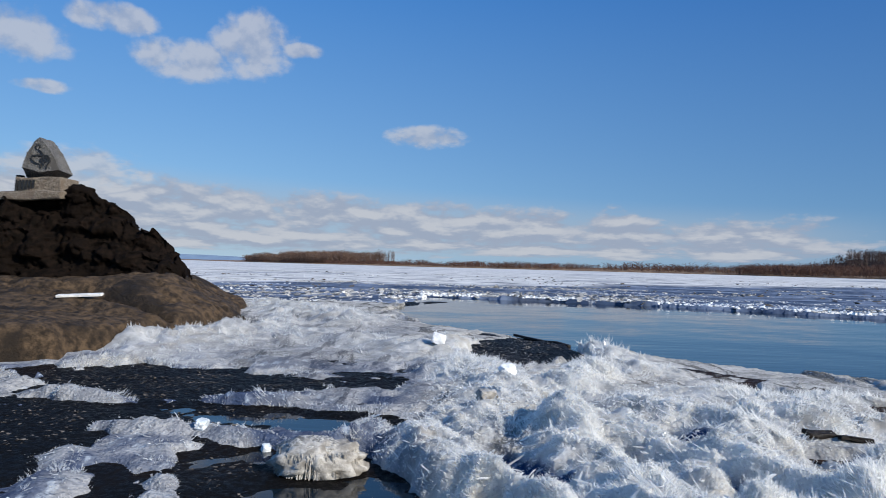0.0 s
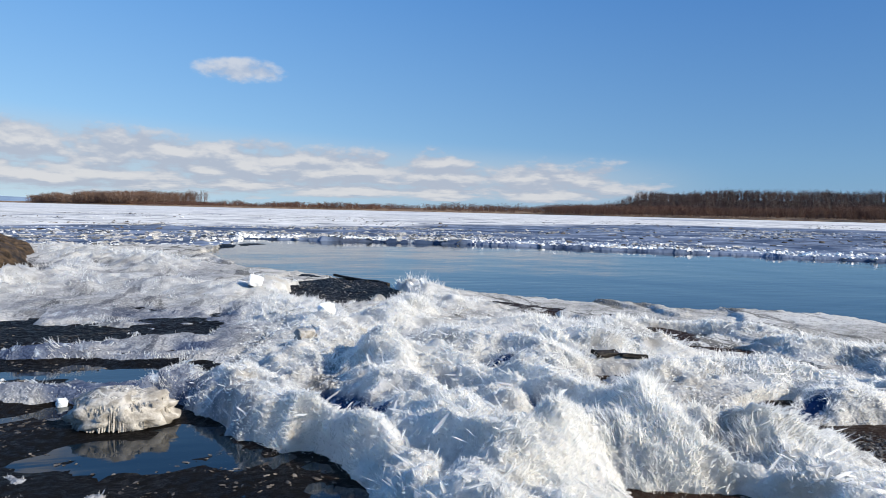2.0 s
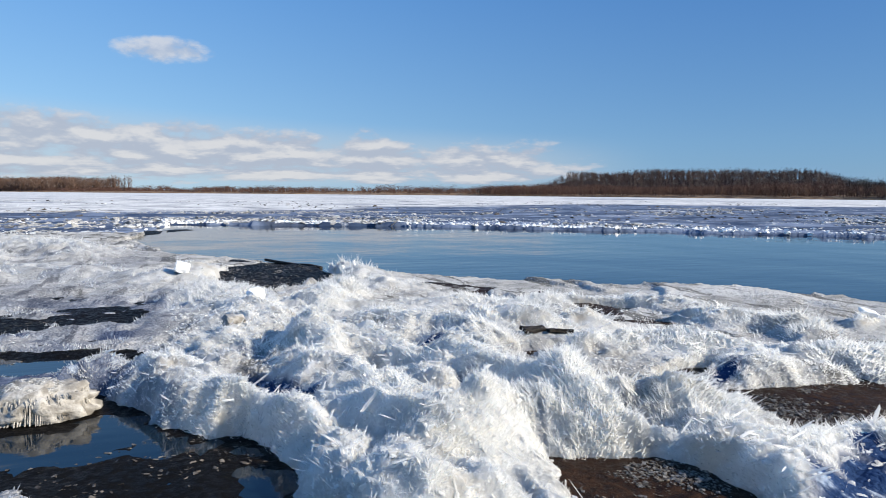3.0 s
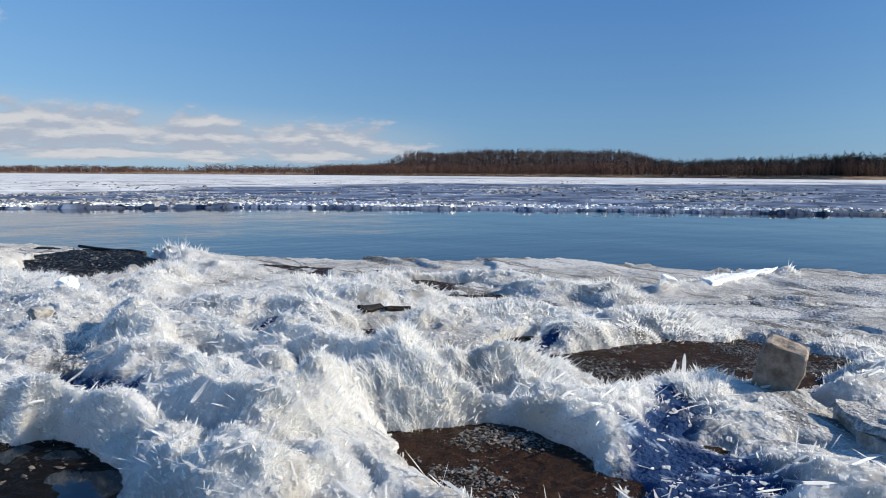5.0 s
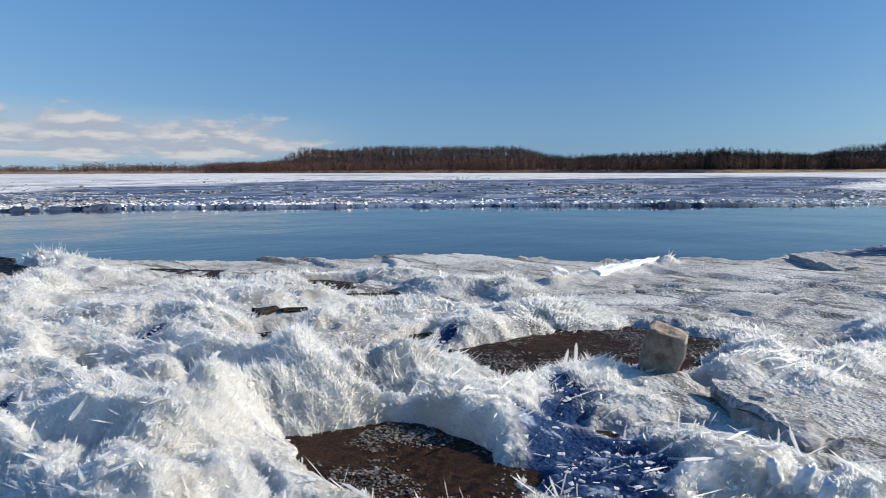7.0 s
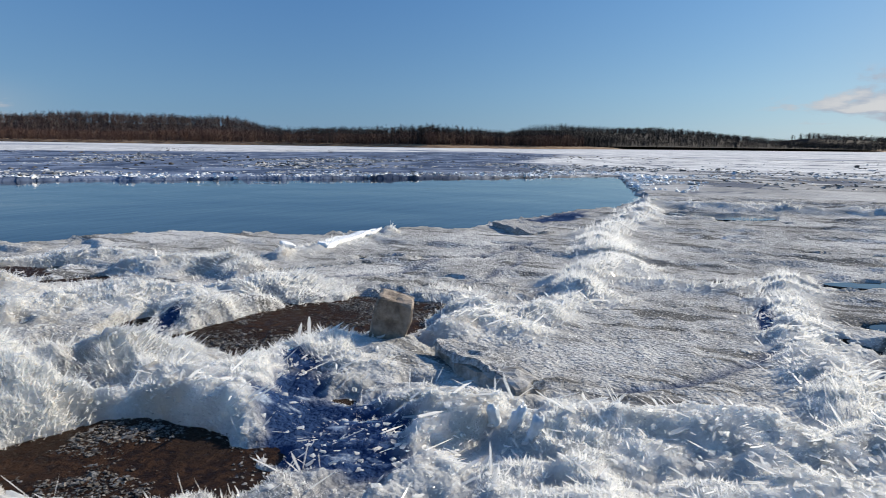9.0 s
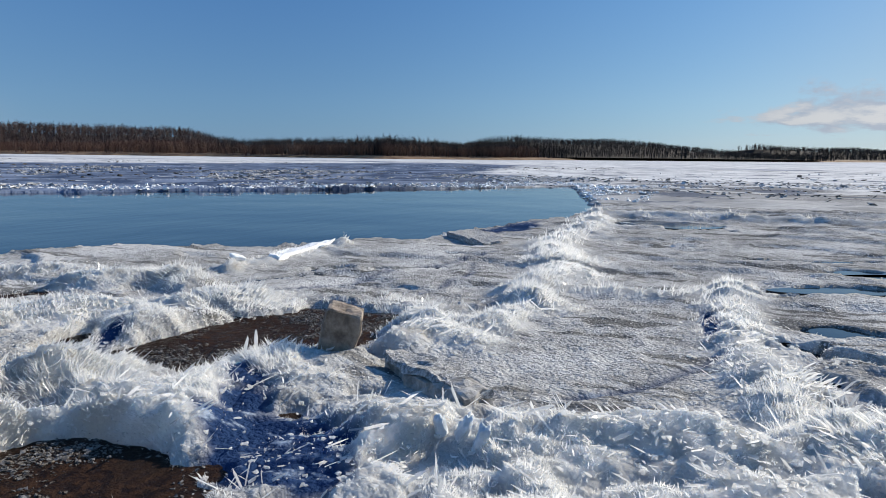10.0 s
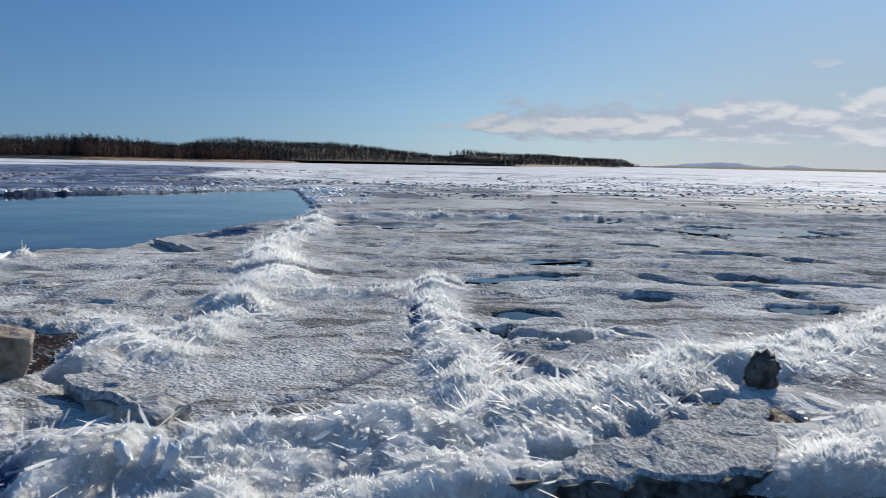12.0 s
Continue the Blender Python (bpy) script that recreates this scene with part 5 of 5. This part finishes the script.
def flat_stroke(pts, width, y):
    """A flat raised band along points in the x-z plane."""
    bm = bmesh.new()
    rows = []
    for k, (px, pz) in enumerate(pts):
        a, b = pts[max(k - 1, 0)], pts[min(k + 1, len(pts) - 1)]
        d = Vector((b[0] - a[0], b[1] - a[1])).normalized()
        n = Vector((-d.y, d.x)) * width * 0.5
        rows.append([bm.verts.new((px + s * n.x, y + e, pz + s * n.y)) for s, e in ((1, 0), (-1, 0), (-1, 0.05), (1, 0.05))])
    for a, b in zip(rows[:-1], rows[1:]):
        for k in range(4):
            bm.faces.new((a[k], a[(k + 1) % 4], b[(k + 1) % 4], b[k]))
    bm.faces.new(rows[0])
    bm.faces.new(rows[-1][::-1])
    return bm


EMBLEM = (("emblem_curve", [(0.10, 1.22), (0.06, 1.29), (0.10, 1.35), (0.17, 1.35), (0.19, 1.29), (0.15, 1.23), (0.24, 1.16), (0.30, 1.08)], 0.03, "black painted curve"),
          ("emblem_loop", [(0.30, 1.06), (0.15, 1.08), (-0.03, 1.06), (-0.06, 0.98), (0.04, 0.88), (0.20, 0.83), (0.24, 0.73)], 0.04, "black painted loop"),
          ("emblem_wing", [(0.30, 1.08), (0.44, 1.05), (0.49, 0.93), (0.40, 0.80), (0.38, 0.70)], 0.04, "black painted wing line"),
          ("emblem_bar", [(0.27, 1.02), (0.38, 0.88)], 0.05, "black painted bar"), ("emblem_bar", [(0.34, 1.05), (0.46, 0.92)], 0.04, "black painted bar"), ("emblem_bar", [(0.20, 0.98), (0.32, 0.80)], 0.05, "black painted bar"))
for name, pts, width, label in EMBLEM:
    part(name, flat_stroke(pts, width, -0.375), BLACK_PAINT, boulder, label)
for k, px in enumerate((-0.50, -0.40, -0.30, -0.20, -0.10, 0.0)):
    part("inscription_bar", flat_stroke([(px, 0.10 + 0.02 * k), (px + 0.02, 0.42)], 0.05, -0.34), BLACK_PAINT, plinth, "dark inscription bar")
part("post", roughen(box(0.16, 0.16, 0.62, 0.02, (-0.62, 0.0, 0.26)), 0.02, 3.0, 6, 2), DARK_WOOD, memorial, "dark end post")

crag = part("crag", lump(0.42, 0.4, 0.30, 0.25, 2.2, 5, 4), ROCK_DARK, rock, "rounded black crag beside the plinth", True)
crag.matrix_world = pose(-10.05, 18.6, 3.42)

board = part("board", roughen(box(0.9, 0.16, 0.05, 0.008), 0.006, 3.0, 1, 3), WHITE_BOARD)
board.matrix_world = pose(-7.62, 14.22, float(ledge_height(np.array([-7.62]), np.array([14.22]))[0]) + 0.07, 8, -3, 6)
tagged(board, "weathered white board lying on the tan rock ledge", "board")


# ---- single pieces of ice, wood and stone ----
def ice_thing(name, bm, m, mat, label, category="ice block", group="", smooth=False):
    ob = part(name, bm, mat, None, "", smooth)
    ob.matrix_world = m
    return tagged(ob, label, category, group)


def top_at(x, y):
    return float(max(ice_top(np.array([x]), np.array([y]))[0], bed(np.array([x]), np.array([y]))[0]))


def shard(long, wide, seed):
    """A clear ice crystal: an uneven five-sided prism that tapers to a slanting tip."""
    r = random.Random(seed)
    bm = bmesh.new()
    turn = [2 * math.pi * (k + r.uniform(-0.25, 0.25)) / 5 for k in range(5)]
    rings = []
    for at, grow in ((-0.5, 0.7), (-0.2, 1.0), (0.15, 0.9), (0.36, 0.62)):
        rings.append([bm.verts.new((long * (at + r.uniform(-0.04, 0.04)), wide * grow * math.cos(t) * r.uniform(0.85, 1.1), 0.6 * wide * grow * math.sin(t))) for t in turn])
    tip = bm.verts.new((0.5 * long, wide * r.uniform(-0.4, 0.4), 0.1 * wide))
    for r0, r1 in zip(rings[:-1], rings[1:]):
        for k in range(5):
            bm.faces.new((r0[k], r0[(k + 1) % 5], r1[(k + 1) % 5], r1[k]))
    for k in range(5):
        bm.faces.new((rings[-1][k], rings[-1][(k + 1) % 5], tip))
    bm.faces.new(rings[0][::-1])
    return bm


def chip(sx, sy, sz, seed, amount=0.12):
    """A broken block with chipped faces."""
    bm = box(sx, sy, sz, 0.12 * min(sx, sy, sz))
    return roughen(bm, amount * min(sx, sy, sz), 5.0 / max(sx, sy, sz), seed, 3)


ice_thing("ice_block", chip(0.30, 0.20, 0.58, 2, 0.16), pose(4.97, 2.63, 0.19, 5, 14, -62), SILT_ICE, "upright brown silty ice block frozen in the mud")
for x, y, s, mat, lab in ((-0.1, 12.9, 0.26, WHITE_ICE, "white ice cube on the shore heap"), (0.86, 9.15, 0.20, WHITE_ICE, "small white ice cube on the heap"), (0.5, 7.75, 0.22, DIRTY_ICE, "brownish ice lump in the heap"),
                          (10.5, 6.15, 0.14, WHITE_ICE, "white ice lump on the shelf"), (8.4, 6.3, 0.22, WHITE_ICE, "flat white ice piece on the shelf"), (-2.4, 6.85, 0.13, CLEAR_ICE, "white ice corner sticking up"),
                          (-1.65, 6.45, 0.10, CLEAR_ICE, "small ice chip by the pool")):
    z = top_at(x, y)
    ice_thing("ice_chunk", lump(0.5 * s, 0.42 * s, (0.14 if x > 7 else 0.4) * s, 0.14, 1.6, int(x * 7 + y), 3, 0.75), pose(x, y, z + 0.26 * s, 12 * math.sin(x), 15 * math.cos(y), 40 * x), mat, lab, "ice chunk", "loose ice chunks")
mushroom = new("ice_lump")
mushroom.matrix_world = pose(-1.05, 5.86, 0.04)
tagged(mushroom, "domed silty ice lump with a pale cap overhanging the pool", "ice lump")
part("core", lump(0.37, 0.27, 0.19, 0.3, 3.5, 3, 4, 0.2, True), DIRTY_ICE, mushroom, "brown silty ice core", True)
cap = part("cap", lump(0.26, 0.20, 0.13, 0.16, 3.0, 6, 4, 0.1), GRANULAR, mushroom, "pale crumbly cap", True)
cap.matrix_local = pose(-0.06, 0.02, 0.09)


def fringe(count, rx, ry, low, high):
    """Fibres of ice that stand round the sides of a lump."""
    bm = bmesh.new()
    r = random.Random(4)
    for k in range(count):
        a = 2 * math.pi * (k + r.random()) / count
        d = Vector((math.cos(a) * rx, math.sin(a) * ry, 0))
        foot, tip = d * r.uniform(0.85, 1.08) + Vector((0, 0, low)), d * r.uniform(0.7, 0.95) + Vector((0, 0, high * r.uniform(0.7, 1.1)))
        side = Vector((-math.sin(a), math.cos(a), 0)) * r.uniform(0.003, 0.007)
        out = d.normalized() * 0.007
        v = [bm.verts.new(p) for p in (foot - side, foot + side, foot + out, tip - side, tip + side, tip + out)]
        for f in ((0, 1, 4, 3), (1, 2, 5, 4), (2, 0, 3, 5)):
            bm.faces.new([v[i] for i in f])
        bm.faces.new((v[3], v[4], v[5]))
    return bm


part("fringe", fringe(320, 0.36, 0.27, -0.06, 0.13), DIRTY_ICE, mushroom, "upright fibres of grey-brown ice")
ice_thing("dark_lump", lump(0.11, 0.10, 0.17, 0.32, 3.5, 8, 4, 0.15), pose(5.2, -2.9, 0.17, 6, -14, 0), DARK_ICE, "black silty ice lump on the ridge", "ice lump", smooth=True)
for k in range(3):
    x, y = 3.53 + 0.04 * math.sin(9 * k), 1.16 - 0.12 * k
    ice_thing("ice_column", lump(0.034, 0.03, 0.10, 0.35, 2.2, k, 3, 0.5), pose(x, y, top_at(x, y) + 0.03, 18 * math.sin(2 * k), -18, 50 * k), CLEAR_ICE, "thick milky ice column in the heap", "ice column", "row of ice columns", True)
plate = new("ice_plate")
tagged(plate, "thick ice plate with a grey granular top and dark edge", "ice plate")


def plate_body(pts, z0, z1, seed):
    bm = bmesh.new()
    low = [bm.verts.new((x, y, z0)) for x, y in pts]
    high = [bm.verts.new((x + 0.02, y, z1)) for x, y in pts]
    for k in range(len(pts)):
        j = (k + 1) % len(pts)
        bm.faces.new((low[k], low[j], high[j], high[k]))
    bm.faces.new(low[::-1])
    bm.faces.new(high)
    bmesh.ops.triangulate(bm, faces=[f for f in bm.faces if len(f.verts) > 4])
    bmesh.ops.subdivide_edges(bm, edges=bm.edges[:], cuts=5, use_grid_fill=True)
    return roughen(roughen(bm, 0.05, 3.0, seed), 0.022, 9.0, seed + 1)


EDGE = [(3.44, -1.02), (3.50, -1.18), (3.49, -1.36), (3.55, -1.50), (3.53, -1.72), (3.60, -1.95), (3.59, -2.12), (3.70, -2.26), (3.88, -2.33), (4.10, -2.46), (4.42, -2.55), (4.7, -2.75), (4.72, -2.45), (4.5, -2.2), (4.28, -1.9), (4.05, -1.62), (3.85, -1.3), (3.62, -1.08)]
# silty edges turned from the sun, here and on the next slab; shade painted in
part("plate_core", plate_body(EDGE, -0.03, 0.10, 2), DARK_ICE, plate, "silty broken edge, painted dark for its shaded side")
part("plate_crust", plate_body([(x + 0.03 * (x < 4), y) for x, y in EDGE], 0.09, 0.13, 2), GRANULAR, plate, "grey granular ice crust")
ice_thing("ice_slab", plate_body([(3.32, -0.45), (3.48, -0.93), (3.6, -1.0), (3.58, -0.42)], -0.02, 0.12, 6), pose(0, 0, 0), DARK_ICE, "dark broken ice slab edge in the heap", "ice slab")
ice_thing("ice_slab", plate_body([(13.55, 4.96), (12.8, 4.30), (12.1, 3.66), (12.6, 3.35), (13.5, 3.9), (14.3, 4.6)], 0.0, 0.125, 7), pose(0, 0, 0), GRANULAR, "flat grey ice slab pushed over the shelf edge", "ice slab")
ice_thing("ice_slab", plate_body([(9.0, 6.02), (9.9, 6.12), (11.1, 6.22), (10.9, 6.42), (9.8, 6.38), (9.1, 6.26)], 0.02, 0.14, 9), pose(0, 0, 0), WHITE_ICE, "narrow white ice slab along a crack in the shelf", "ice slab")
RIM = [(4.84, 2.16), (4.58, 1.86), (4.34, 1.50), (4.20, 1.26), (4.38, 1.14), (4.62, 1.42), (5.02, 2.04)]
rim = new("ice_slab")
tagged(rim, "upturned ice slab with brown broken edge and grey top", "ice slab")
part("slab_core", plate_body(RIM, 0.0, 0.15, 3), DIRTY_ICE, rim, "brown silty broken edge")
part("slab_crust", plate_body([(x + 0.02, y - 0.01) for x, y in RIM], 0.14, 0.185, 5), GRANULAR, rim, "grey granular ice crust")
for x, y, s, tilt, turn in ((3.78, 6.88, 0.24, 12, 14), (4.08, 6.78, 0.22, -8, -10)):
    ice_thing("driftwood_piece", chip(1.4 * s, 0.45 * s, 0.2 * s, int(100 * x), 0.35), pose(x, y, top_at(x, y) + 0.03, tilt, 4, turn), DARK_WOOD, "wet dark driftwood piece lying in the ice", "driftwood", "driftwood pieces")
logm = part("driftwood_log", roughen(box(2.25, 0.11, 0.06, 0.02), 0.05, 1.5, 3, 4), DARK_WOOD)
logm.matrix_world = pose(2.3, 16.45, 0.0, 0, 0.5, -63)
tagged(logm, "long dark driftwood log on the mud by the water", "driftwood")
for x, y, s, tilt, turn in ((1.15, 4.15, 0.22, 32, 35), (0.95, 4.7, 0.16, 40, 60), (2.9, 4.5, 0.3, 20, 10), (3.9, 0.7, 0.26, 12, -60), (3.85, 0.2, 0.22, 8, -40), (4.35, -0.1, 0.2, 30, 20), (3.6, -0.2, 0.24, 10, 70),
                            (4.5, -1.2, 0.18, 55, 0), (4.9, -3.2, 0.34, 4, 35), (4.4, 3.12, 0.2, 60, 10), (4.5, 3.1, 0.22, 75, 30)):
    ice_thing("ice_shard", shard(0.8 * s, 0.075 * s, int(90 * x)), pose(x, y, top_at(x, y) + 0.03 + 0.3 * s * math.sin(radians(tilt)), 15, -tilt, turn), NEEDLE, "long clear ice shard sticking out of the heap", "ice shard", "ice shards")
